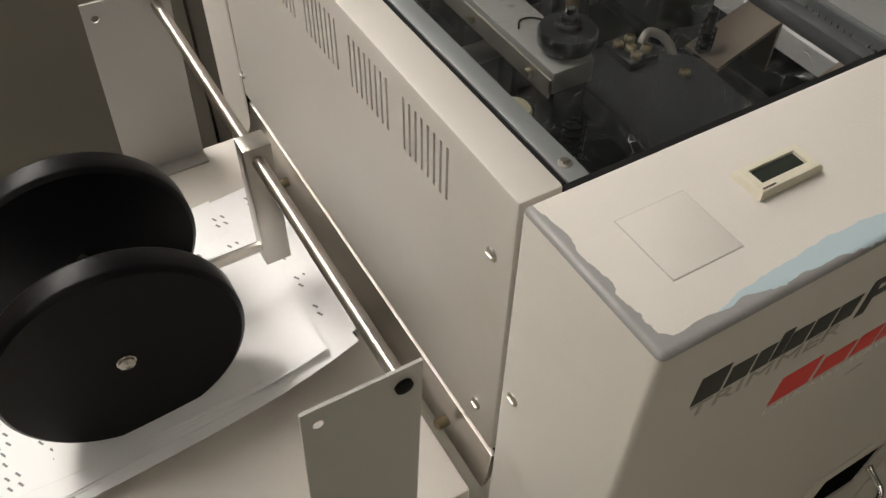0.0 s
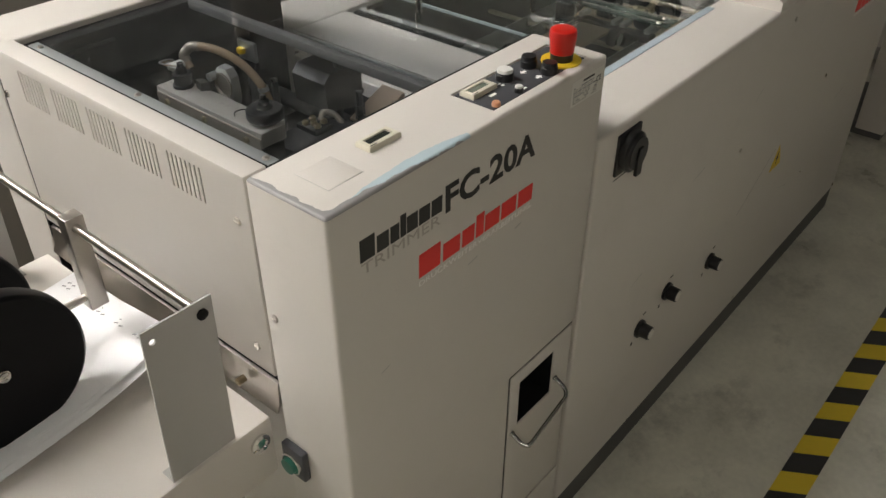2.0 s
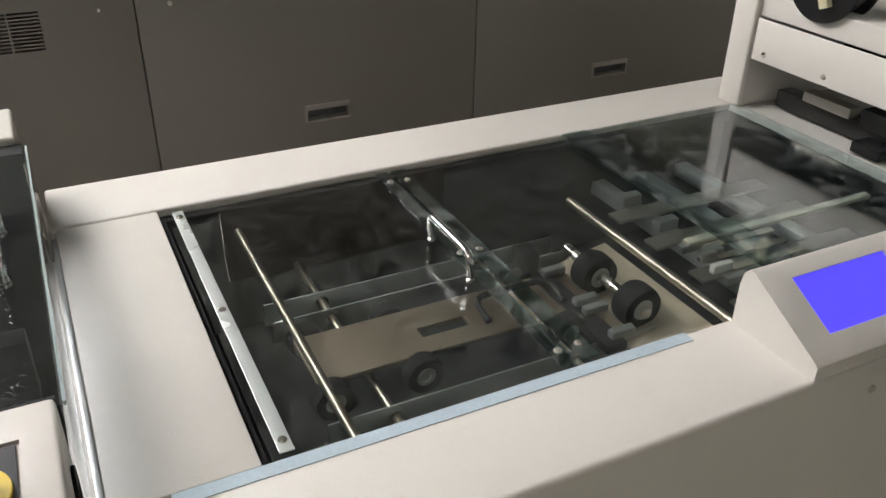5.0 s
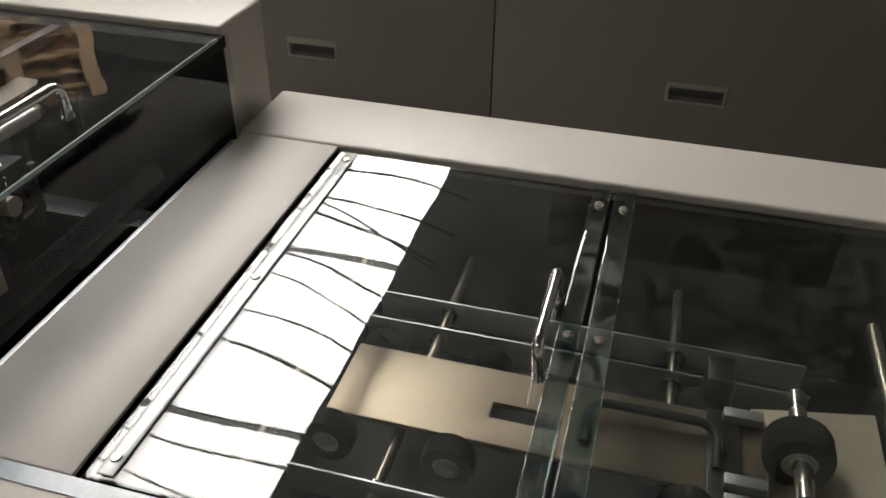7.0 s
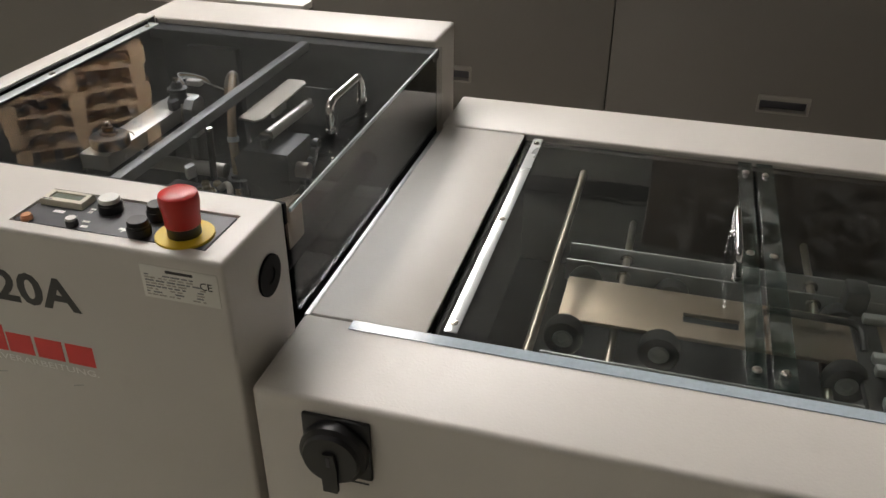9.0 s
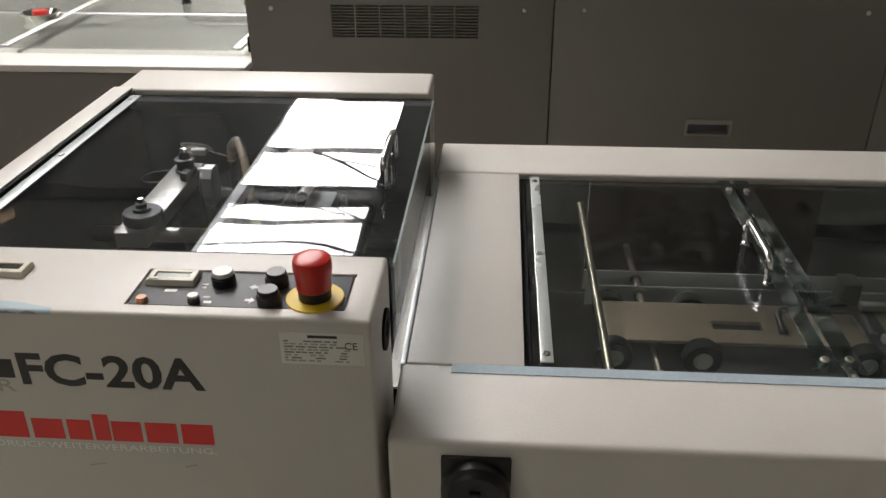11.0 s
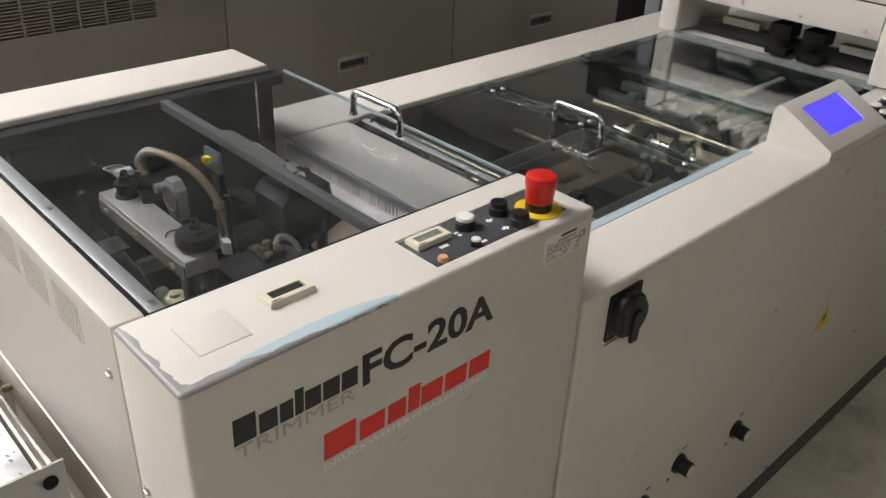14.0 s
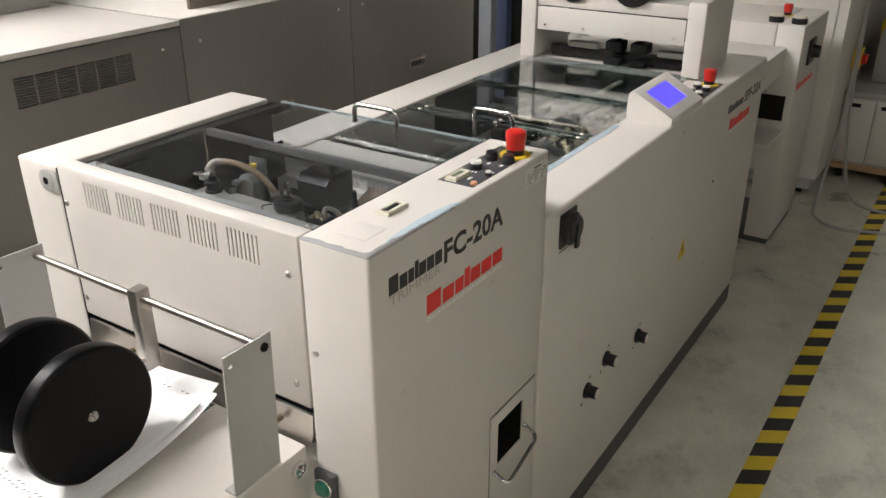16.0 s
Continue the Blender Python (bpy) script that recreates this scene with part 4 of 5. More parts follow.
part("left_deck", box(bm_new(), SX0 + 0.006, CX0 - 0.004, CY0 + 0.0015, 0.7335, DECK - 0.007, DECK - 0.001, 0.0028), PAINT, stitcher, "painted deck between trimmer and cover")
part("right_deck", box(bm_new(), CX1 + 0.002, SX1, CY0 + 0.0015, 0.7335, DECK - 0.10, DECK - 0.001, 0.003), PAINT, stitcher)
part("end_wall", box(bm_new(), SX1 - 0.03, SX1 - 0.004, CY0, 0.735, FLOOR + 0.08, DECK - 0.1), PAINT, stitcher)
part("plinth", box(bm_new(), SX0 + 0.004, SX1 - 0.004, 0.004, SY1 - 0.004, FLOOR, FLOOR + 0.0795), PLINTH, stitcher, "dark recessed plinth")
# the vented wall and the ledge before it, seen through the trimmer's clear cover
sw = box(bm_new(), 0.590, 0.594, CY0 + 0.002, 0.7335, 0.55, DECK - 0.0075)
cut = bm_new()
for g in range(5):
    for k in range(8):
        y = 0.217 + g * 0.0935 + k * 0.0096
        box(cut, 0.57, 0.61, y - 0.0020, y + 0.0020, 0.862, 0.884)
lw = part("left_wall", carve(sw, cut), PAINT, stitcher, "grey inner wall with vent slots")
# shade behind these vents, put in as a black sheet
part("slot_backing", box(bm_new(), 0.5975, 0.5995, CY0 + 0.005, 0.72, 0.70, DECK - 0.009), RUBBER_AND_SHADE, lw)
sill = part("sill", prism(bm_new(), [(0.566, 0.828), (0.566, 0.856), (0.568, 0.858), (0.5895, 0.858), (0.5895, 0.855), (0.570, 0.855), (0.569, 0.828)], CY0 + 0.005, 0.715, "y"), PAINT, stitcher, "folded sheet ledge with a sticker")
part("sticker", box(bm_new(), 0.570, 0.583, 0.44, 0.475, 0.8581, 0.8586), WHITE, sill)
# black sheet over the painted wall, for the shade below the ledge
part("lower_sheet", box(bm_new(), 0.5855, 0.5895, CY0 + 0.002, 0.7335, 0.55, 0.8545), LINER, stitcher)
part("step_strip", box(bm_new(), SX0 - 0.002, SX0 + 0.005, CY0 + 0.002, 0.715, DECK - 0.016, DECK - 0.004, 0.001), ALUMINIUM, stitcher)
# shaded recess behind and left of the covers, laid in as black strips
part("gasket", box(bm_new(), CX0 - 0.004, CX1, 0.719, 0.7352, DECK - 0.03, DECK - 0.014), RUBBER_AND_SHADE, stitcher, "black strip for the shaded gap behind the cover")
part("gasket", box(bm_new(), CX0 - 0.003, CX0 + 0.005, CY0 + 0.001, 0.7185, DECK - 0.03, DECK - 0.014), RUBBER_AND_SHADE, stitcher)
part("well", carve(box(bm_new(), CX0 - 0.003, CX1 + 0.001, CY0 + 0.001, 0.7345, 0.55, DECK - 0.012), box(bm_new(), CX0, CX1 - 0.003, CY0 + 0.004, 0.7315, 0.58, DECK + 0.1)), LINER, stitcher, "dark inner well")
part("front_tape", box(bm_new(), 0.650, 1.262, 0.1225, 0.1395, DECK + 0.0002, DECK + 0.0012), TAPE, stitcher, "frayed pale blue tape along the deck edge")
# two hinged clear covers
cv = part("cover", box(bm_new(), 0.748, 1.112, 0.145, 0.717, DECK - 0.004, DECK), GLASS, stitcher, "clear cover, closed, with a chrome handle")
strip = part("edge_strip", box(bm_new(), 0.757, 0.773, 0.148, 0.713, DECK + 0.0003, DECK + 0.0024, 0.0006), STRIP_PALE, cv, "grey strip with screws")
for y in (0.165, 0.423, 0.692):
    screw(strip, (0.765, y, DECK + 0.0024), (0, 0, 1), 0.0052)
strip = part("edge_strip", box(bm_new(), 1.089, 1.110, 0.148, 0.713, DECK + 0.0003, DECK + 0.0030, 0.0006), EDGE_CLEAR, cv, "scuffed clear edge strip")
for y in (0.172, 0.422, 0.674):
    screw(strip, (1.100, y, DECK + 0.003), (0, 0, 1), 0.0055)
bail_handle(cv, (1.082, 0.356, DECK), (1.082, 0.478, DECK), (-0.004, 0, 0.042), 0.0055, label="chrome bail handle")
cv2 = part("cover", box(bm_new(), 1.115, 1.49, 0.145, 0.717, DECK - 0.004, DECK), GLASS, stitcher, "clear cover, closed")
strip = part("edge_strip", box(bm_new(), 1.117, 1.142, 0.148, 0.713, DECK + 0.0003, DECK + 0.0030, 0.0006), EDGE_CLEAR, cv2, "scuffed clear edge strip")
for y in (0.174, 0.422, 0.671):
    screw(strip, (1.130, y, DECK + 0.003), (0, 0, 1), 0.0055)
# raised flap over the far half, in front of the stitching tower
flap = part("flap", box(bm_new(), 1.465, 1.878, 0.148, 0.716, DECK + 0.005, DECK + 0.009), FLAP, stitcher, "clear flap before the stitching head")
part("flap_edge", box(bm_new(), 1.460, 1.4645, 0.148, 0.716, DECK + 0.004, DECK + 0.010), EDGE_CLEAR, flap)
part("flap_strip", box(bm_new(), 1.465, 1.513, 0.148, 0.716, DECK + 0.0095, DECK + 0.0115), FLAP, flap)

# belts, wheels and rails under the covers
WARM_ROD = material("warm_round_steel", (0.38, 0.335, 0.275), 0.34, 1.0, vary=0.1, grain=0.08, scale=30.0, dirt=0.15)
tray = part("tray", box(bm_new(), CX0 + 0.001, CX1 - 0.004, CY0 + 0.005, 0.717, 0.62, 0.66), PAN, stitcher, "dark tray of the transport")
bed = carve(box(bm_new(), 0.862, 1.31, 0.360, 0.468, 0.790, 0.796, 0.001), box(bm_new(), 1.03, 1.105, 0.395, 0.418, 0.77, 0.82))
part("transport_bed", bed, BED, stitcher, "bare steel transport bed with a slot")
for y in (0.235, 0.285, 0.525, 0.575):
    part("rail", box(bm_new(), 0.850, 1.36, y, y + 0.003, 0.752, 0.790, 0.0008), ALUMINIUM, stitcher, "thin upright rail")
for x in (0.94, 1.215):
    part("cross_shaft", rod(bm_new(), (x, 0.15, 0.772), (x, 0.70, 0.772), 0.006), WARM_ROD, stitcher, "thin cross shaft")
    for y in (0.24, 0.29, 0.53, 0.58):
        part("collar", rod(bm_new(), (x, y - 0.008, 0.772), (x, y + 0.006, 0.772), 0.011), STEEL, stitcher)


def wheel(x, y, z, r=0.028, w=0.024):
    ob = part("wheel", lathe(bm_new(), [(r * 0.5, 0), (r * 0.93, 0), (r, w * 0.2), (r, w * 0.8), (r * 0.93, w), (r * 0.5, w)], (x, y, z), (0, 1, 0), 26), RUBBER_AND_SHADE, stitcher, "black rubber wheel")
    part("hub", lathe(bm_new(), [(0, 0.002), (r * 0.22, 0.002), (r * 0.24, -0.001), (r * 0.38, -0.001), (r * 0.42, 0.001), (r * 0.52, 0.001), (r * 0.52, w), (0, w)], (x, y, z), (0, 1, 0), 20), ALUMINIUM, ob)


for x in (0.875, 1.003, 1.235):
    wheel(x, 0.326, 0.784, 0.028)
    wheel(x + 0.01, 0.476, 0.774, 0.026)
for x, y in ((1.34, 0.30), (1.335, 0.40)):
    wheel(x, y, 0.812, 0.034, 0.036)
part("wheel_axle", rod(bm_new(), (1.338, 0.29, 0.812), (1.338, 0.50, 0.812), 0.009), STEEL, stitcher)
for y in (0.27, 0.335, 0.36, 0.45):
    part("finger", box(bm_new(), 1.265, 1.305, y, y + 0.014, 0.80, 0.812, 0.002), ALUMINIUM, stitcher, "small steel finger")
part("arm", box(bm_new(), 1.25, 1.285, 0.26, 0.47, 0.785, 0.80, 0.003), DARK_STEEL, stitcher)
part("arm", box(bm_new(), 1.245, 1.275, 0.48, 0.52, 0.77, 0.83, 0.004), DARK_STEEL, stitcher)
part("guide_sheet", prism(bm_new(), [(1.30, 0.776), (1.420, 0.800), (1.422, 0.794), (1.30, 0.772)], 0.20, 0.505, "y"), TAN, stitcher, "polished tan steel guide sheet")
bail_handle(stitcher, (1.13, 0.385, 0.80), (1.26, 0.385, 0.80), (0, 0.05, 0.01), 0.005, DARK_STEEL, name="bent_rod", label="dark bent rod")
part("long_rod", rod(bm_new(), (0.848, 0.1455, 0.860), (0.848, 0.69, 0.860), 0.0062), WARM_ROD, stitcher, "polished rod under the cover")
part("long_rod", rod(bm_new(), (1.428, 0.1455, 0.820), (1.428, 0.63, 0.820), 0.0075), WARM_ROD, stitcher, "polished rod under the cover")
for x in (1.52, 1.62, 1.72):
    part("cross_bar", box(bm_new(), x, x + 0.03, 0.16, 0.69, 0.79, 0.815, 0.003), ALUMINIUM, stitcher)
for y in (0.22, 0.31, 0.42, 0.52):
    part("table_strip", box(bm_new(), 1.46, 1.80, y, y + 0.035, 0.818, 0.824, 0.001), SHEET, stitcher)
    part("finger", box(bm_new(), 1.50, 1.54, y + 0.045, y + 0.065, 0.82, 0.84, 0.002), ALUMINIUM, stitcher)
for k in range(7):
    y = 0.165 + k * 0.034
    part("finger", box(bm_new(), 1.462 + 0.006 * (k % 3), 1.505, y, y + 0.012, 0.838, 0.852, 0.002), (ALUMINIUM, WHITE, STEEL)[k % 3], stitcher, "small steel finger")
    part("tan_strip", box(bm_new(), 1.51, 1.66, y, y + 0.014, 0.834, 0.838, 0.0008), (TAN, GUIDE)[k % 2], stitcher)
part("slide_bar", box(bm_new(), 1.46, 1.86, 0.355, 0.370, 0.86, 0.868, 0.002), IVORY, stitcher)

# front fittings
sp = part("power_switch", box(bm_new(), 0.646, 0.722, -0.006, 0.0, 0.804, 0.884, 0.0025), BLACK, stitcher, "black rotary power switch")
dial = part("dial", lathe(bm_new(), [(0, 0), (0.037, 0), (0.038, 0.003), (0.037, 0.012), (0.032, 0.015), (0.030, 0.020), (0, 0.020)], (0.684, -0.006, 0.844), (0, -1, 0), 36), BLACK, sp)
part("grip", prism(bm_new(), [(0.676, 0.803), (0.692, 0.803), (0.693, 0.835), (0.690, 0.856), (0.678, 0.856), (0.675, 0.835)], -0.030, -0.024, "y"), BLACK, dial)
part("mark", box(bm_new(), 0.682, 0.686, -0.0305, -0.0298, 0.840, 0.853), PANEL, dial)
part("mark", box(bm_new(), 0.652, 0.716, -0.0004, 0.0003, 0.792, 0.7945), PANEL, sp)
for x, z in ((0.875, 0.306), (0.992, 0.341), (1.232, 0.290)):
    k = part("knob", lathe(bm_new(), [(0, 0), (0.022, 0), (0.022, 0.006), (0.017, 0.007), (0.0165, 0.028), (0.015, 0.030), (0, 0.030)], (x, 0, z), (0, -1, 0)), BLACK, stitcher, "black control knob")
    part("face", lathe(bm_new(), [(0, 0.0302), (0.013, 0.0302), (0.012, 0.0315), (0, 0.0315)], (x, 0, z), (0, -1, 0)), LABEL, k)
    part("scale_mark", box(bm_new(), x + 0.010, x + 0.024, -0.0004, 0.0003, z + 0.030, z + 0.034), INK, k)
    part("scale_mark", box(bm_new(), x - 0.030, x - 0.022, -0.0004, 0.0003, z - 0.034, z - 0.026), INK, k)
for x, z in ((1.44, 0.855), (1.274, 0.587), (1.503, -0.002), (1.85, 0.271), (1.827, 0.584), (2.325, 0.0), (2.325, 0.83)):
    screw(stitcher, (x, -0.0005, z), (0, -1, 0), 0.006)
for x, z, w, h in ((1.36, 0.36, 0.19, 0.115), (1.02, 0.62, 0.05, 0.012), (1.66, 0.30, 0.07, -0.02), (0.80, 0.47, 0.04, 0.01), (1.30, 0.70, 0.03, 0.022), (2.0, 0.45, 0.06, 0.015)):
    part("scuff", prism(bm_new(), [(x, z), (x + w, z + h), (x + w, z + h + 0.0012), (x, z + 0.0012)], -0.0003, 0.0002, "y"), PAINT_PLATE, stitcher)
warn = part("warning_sign", prism(bm_new(), [(1.540, 0.404), (1.615, 0.404), (1.5775, 0.474)], -0.0008, 0.0004, "y"), YELLOW, stitcher, "yellow warning triangle with a black bolt")
part("bolt_mark", prism(bm_new(), [(1.573, 0.416), (1.587, 0.436), (1.579, 0.436), (1.585, 0.454), (1.568, 0.432), (1.577, 0.432)], -0.0013, -0.0007, "y"), INK, warn)
lettering("model_print", "SPF-20A", (2.09, -0.0002, 0.790), 0.040, 0.215, INK, stitcher, bold=0.028, label="large black model lettering")
word_bars(stitcher, 1.90, 2.08, 0.793, 0.822, PANEL, 0.03, name="maker_mark")
word_bars(stitcher, 1.94, 2.19, 0.728, 0.766, INK_RED, 0.03, name="maker_mark")
lettering("slogan_print", "DRUCKWEITERVERARBEITUNG.", (1.94, -0.0002, 0.716), 0.0085, 0.25, INK_WHITE, stitcher)
# operator console
con = part("console", carve(prism(bm_new(), [(0.003, DECK), (0.003, 0.919), (0.006, 0.922), (0.116, 0.981), (0.124, 0.981), (0.131, 0.973), (0.134, 0.957), (0.134, DECK)], 1.333, 1.595, "x"),
                            prism(bm_new(), [(0.029, 0.942), (0.098, 0.979), (0.101, 0.967), (0.032, 0.931)], 1.378, 1.535, "x")), PAINT, stitcher, "wedge-shaped operator console")
part("screen", prism(bm_new(), [(0.0305, 0.9328), (0.1, 0.9703), (0.101, 0.9673), (0.0315, 0.9298)], 1.379, 1.534, "x"), SCREEN, con, "lit blue touch screen")
p2 = part("control_panel", box(bm_new(), 1.635, 1.862, 0.018, 0.092, DECK + 0.0004, DECK + 0.002, 0.0005), PANEL, stitcher, "charcoal control panel")
stop_button(p2, (1.826, 0.054, DECK + 0.002))
for x, y in ((1.70, 0.070), (1.745, 0.038), (1.668, 0.038), (1.765, 0.072)):
    push_button(p2, (x, y, DECK + 0.002), 0.013, 0.017, WHITE, "round white push button")
# stitching tower
TX0, TX1 = 1.882, 2.17
tower = part("tower", box(bm_new(), TX0, TX1, 0.712, 0.770, DECK, 1.135, 0.005, 3), PAINT, stitcher, "grey post of the stitching head frame")
part("tower", box(bm_new(), TX0 - 0.02, TX1 - 0.005, 0.100, 0.160, DECK + 0.004, 1.145, 0.005, 3), PAINT, stitcher, "grey post of the stitching head frame")
part("tower_beam", box(bm_new(), TX0 + 0.012, TX1 - 0.02, 0.160, 0.712, 1.085, 1.128, 0.004), PAINT, stitcher)
face = part("tower_plate", box(bm_new(), TX0 + 0.004, TX0 + 0.010, 0.170, 0.706, 1.003, 1.083, 0.002), PAINT, stitcher, "front plate with four screws")
for y in (0.675, 0.53, 0.37, 0.205):
    screw(face, (TX0 + 0.0035, y, 1.019), (-1, 0, 0), 0.0055)
part("tower_window", box(bm_new(), TX0 + 0.003, TX0 + 0.006, 0.170, 0.706, DECK + 0.004, 1.003), COVER_SIDE, stitcher, "clear guard below the plate")
part("tower_back", box(bm_new(), TX1 - 0.015, TX1 - 0.01, 0.160, 0.712, DECK + 0.06, 1.10), DARK_STEEL, stitcher)
part("stitch_bar", box(bm_new(), 1.95, 1.99, 0.14, 0.68, 0.905, 0.940, 0.003), DARK_STEEL, stitcher)
for y in (0.30, 0.39):
    hd = part("stitch_head", box(bm_new(), 1.905, 1.965, y, y + 0.06, 0.95, 0.985, 0.004), RUBBER_AND_SHADE, stitcher, "black stitching head")
    part("head_post", rod(bm_new(), (1.93, y + 0.02, 0.98), (1.93, y + 0.02, 1.01), 0.008), RUBBER_AND_SHADE, hd)
    part("anvil", box(bm_new(), 1.90, 1.95, y, y + 0.06, 0.905, 0.925, 0.003), RUBBER_AND_SHADE, stitcher)
part("rail_block", box(bm_new(), 1.93, 1.96, 0.49, 0.60, 0.945, 0.965, 0.002), SHEET, stitcher)
part("rail_block", box(bm_new(), 1.93, 1.96, 0.17, 0.27, 0.945, 0.965, 0.002), SHEET, stitcher)
part("tower_rail", box(bm_new(), 2.03, 2.05, 0.160, 0.712, 1.16, 1.185, 0.002), PAINT, stitcher)


def spool(y, x=1.915, z=1.185, r=0.078):
    """A wire spool on its rod, its axle along x."""
    s = part("wire_spool", lathe(bm_new(), [(0.012, 0.0), (r, 0.0), (r, 0.006), (r * 0.55, 0.007), (r * 0.55, 0.048), (r, 0.049), (r, 0.055), (0.012, 0.055)], (x - 0.03, y, z), (1, 0, 0), 40), BLACK, stitcher, "black spool of stitching wire")
    part("wire_winding", lathe(bm_new(), [(r * 0.5, 0.008), (r * 0.82, 0.008), (r * 0.83, 0.028), (r * 0.82, 0.047), (r * 0.5, 0.047)], (x - 0.03, y, z), (1, 0, 0), 40), WIRE, s, "silver wire winding")
    bm = bm_new()
    for k in range(3):
        a = 0.6 + k * 2 * math.pi / 3
        m = Matrix.Translation((x - 0.038, y, z)) @ Matrix.Rotation(a, 4, "X")
        bmesh.ops.create_cube(bm, size=1, matrix=m @ Matrix.Translation((0, 0, 0.026)) @ Matrix.Diagonal((0.012, 0.018, 0.052, 1)))
    rod(bm, (x - 0.048, y, z), (x - 0.03, y, z), 0.016)
    part("spool_clamp", bm, CREAM, s, "cream three-armed clamp")
    part("spool_rod", rod(bm_new(), (x - 0.085, y, z), (x + 0.14, y, z), 0.007), DARK_STEEL, s)


spool(0.575)
spool(0.36)
for y in (0.415, 0.245):
    part("guide_post", rod(bm_new(), (2.0, y, 1.12), (2.0, y, 1.30), 0.008), DARK_STEEL, stitcher)
    part("guide_eye", box(bm_new(), 1.985, 2.012, y - 0.02, y + 0.02, 1.22, 1.245, 0.004), BLACK, stitcher)

# ---- delivery table at the trimmer's end ----
TZ = 0.664
table = thing("delivery_table", "grey delivery table with steel brackets and press rollers", "delivery table", (0, 0, 0))
part("table_top", carve(box(bm_new(), -0.95, -0.017, 0.140, 0.745, TZ - 0.115, TZ, 0.004), box(box(bm_new(), -0.94, -0.02, 0.358, 0.392, TZ - 0.012, TZ + 0.01), -0.94, -0.02, 0.484, 0.518, TZ - 0.012, TZ + 0.01)), PAINT, table, "grey painted table body")
for y in (0.375, 0.501):
    part("belt", box(bm_new(), -0.94, -0.03, y - 0.015, y + 0.015, TZ - 0.0118, TZ - 0.003), GREEN_BELT, table, "green transport belt")
for x in (-0.90, -0.08):
    for y in (0.20, 0.68):
        part("leg", box(bm_new(), x - 0.02, x + 0.02, y - 0.02, y + 0.02, FLOOR, TZ - 0.11), PAINT_PLATE, table)
part("cover_plate", box(bm_new(), -0.105, -0.020, 0.394, 0.482, TZ + 0.0005, TZ + 0.004, 0.0008), PAINT, table)
part("bolt", lathe(bm_new(), [(0, 0), (0.016, 0), (0.016, 0.004), (0.010, 0.005), (0.009, 0.003), (0, 0.003)], (-0.042, 0.140, TZ - 0.035), (0, -1, 0)), CHROME, table, "large chrome bolt")


def bracket(y, flip):
    out = [(-0.174, TZ), (-0.074, TZ), (-0.066, 0.913), (-0.164, 0.915)]
    pl = carve(prism(bm_new(), out, y, y + 0.003, "y"), rod(bm_new(), (-0.152, y - 0.02, 0.895), (-0.152, y + 0.02, 0.895), 0.0045))
    b = part("bracket", pl, PAINT_PLATE, table, "upright grey sheet bracket")
    part("foot", box(bm_new(), -0.174, -0.074, y + (0.003 if flip else -0.022), y + (0.025 if flip else 0.0), TZ, TZ + 0.003), PAINT_PLATE, b)
    part("bolt", lathe(bm_new(), [(0.0075, 0), (0.0075, 0.003), (0.003, 0.005), (0, 0.005)], (-0.083, y + (0 if flip else 0.003), 0.893), (0, -1 if flip else 1, 0)), RUBBER_AND_SHADE, b)


bracket(0.146, True)
bracket(0.735, False)
part("cross_rod", rod(bm_new(), (-0.083, 0.149, 0.893), (-0.083, 0.735, 0.893), 0.0065, 20), ROD, table, "round steel cross rod")
for y in (0.205, 0.60):
    part("rod_end", lathe(bm_new(), [(0, 0), (0.006, 0), (0.006, 0.012), (0.004, 0.014), (0, 0.014)], (-0.006, y, 0.690), (-1, 0, 0)), BRASS, table, "brass rod end")
cl = part("clamp", box(bm_new(), -0.096, -0.068, 0.428, 0.452, 0.752, 0.910, 0.0015), ROD, table, "upright steel clamp bar")
part("axle", tube(bm_new(), smooth_line([(-0.075, 0.440, 0.772), (-0.16, 0.440, 0.772), (-0.258, 0.440, 0.788)], 3), 0.006, 10), STEEL, cl)
part("disc_axle", rod(bm_new(), (-0.258, 0.352, 0.788), (-0.258, 0.53, 0.788), 0.009), STEEL, cl)
RD = 0.114
for y in (0.352, 0.492):
    dsc = part("press_disc", lathe(bm_new(), [(0.0, 0.002), (RD * 0.86, 0.0), (RD * 0.955, 0.0), (RD * 0.99, 0.003), (RD, 0.006), (RD, 0.026), (RD * 0.99, 0.029), (RD * 0.955, 0.032), (0, 0.030)], (-0.258, y, 0.788), (0, 1, 0), 72), DISC, table, "large black plastic press disc")
    part("hub_bolt", lathe(bm_new(), [(0, 0), (0.0075, 0), (0.0075, 0.004), (0.003, 0.006), (0, 0.004)], (-0.258, y + 0.001, 0.788), (0, -1, 0), 12), STEEL, dsc)

# fanned booklets on the table
stack = thing("booklet_pile", "fanned pile of white printed folded booklets on the table", "paper pile", (0, 0, TZ))
rnd = random.Random(11)


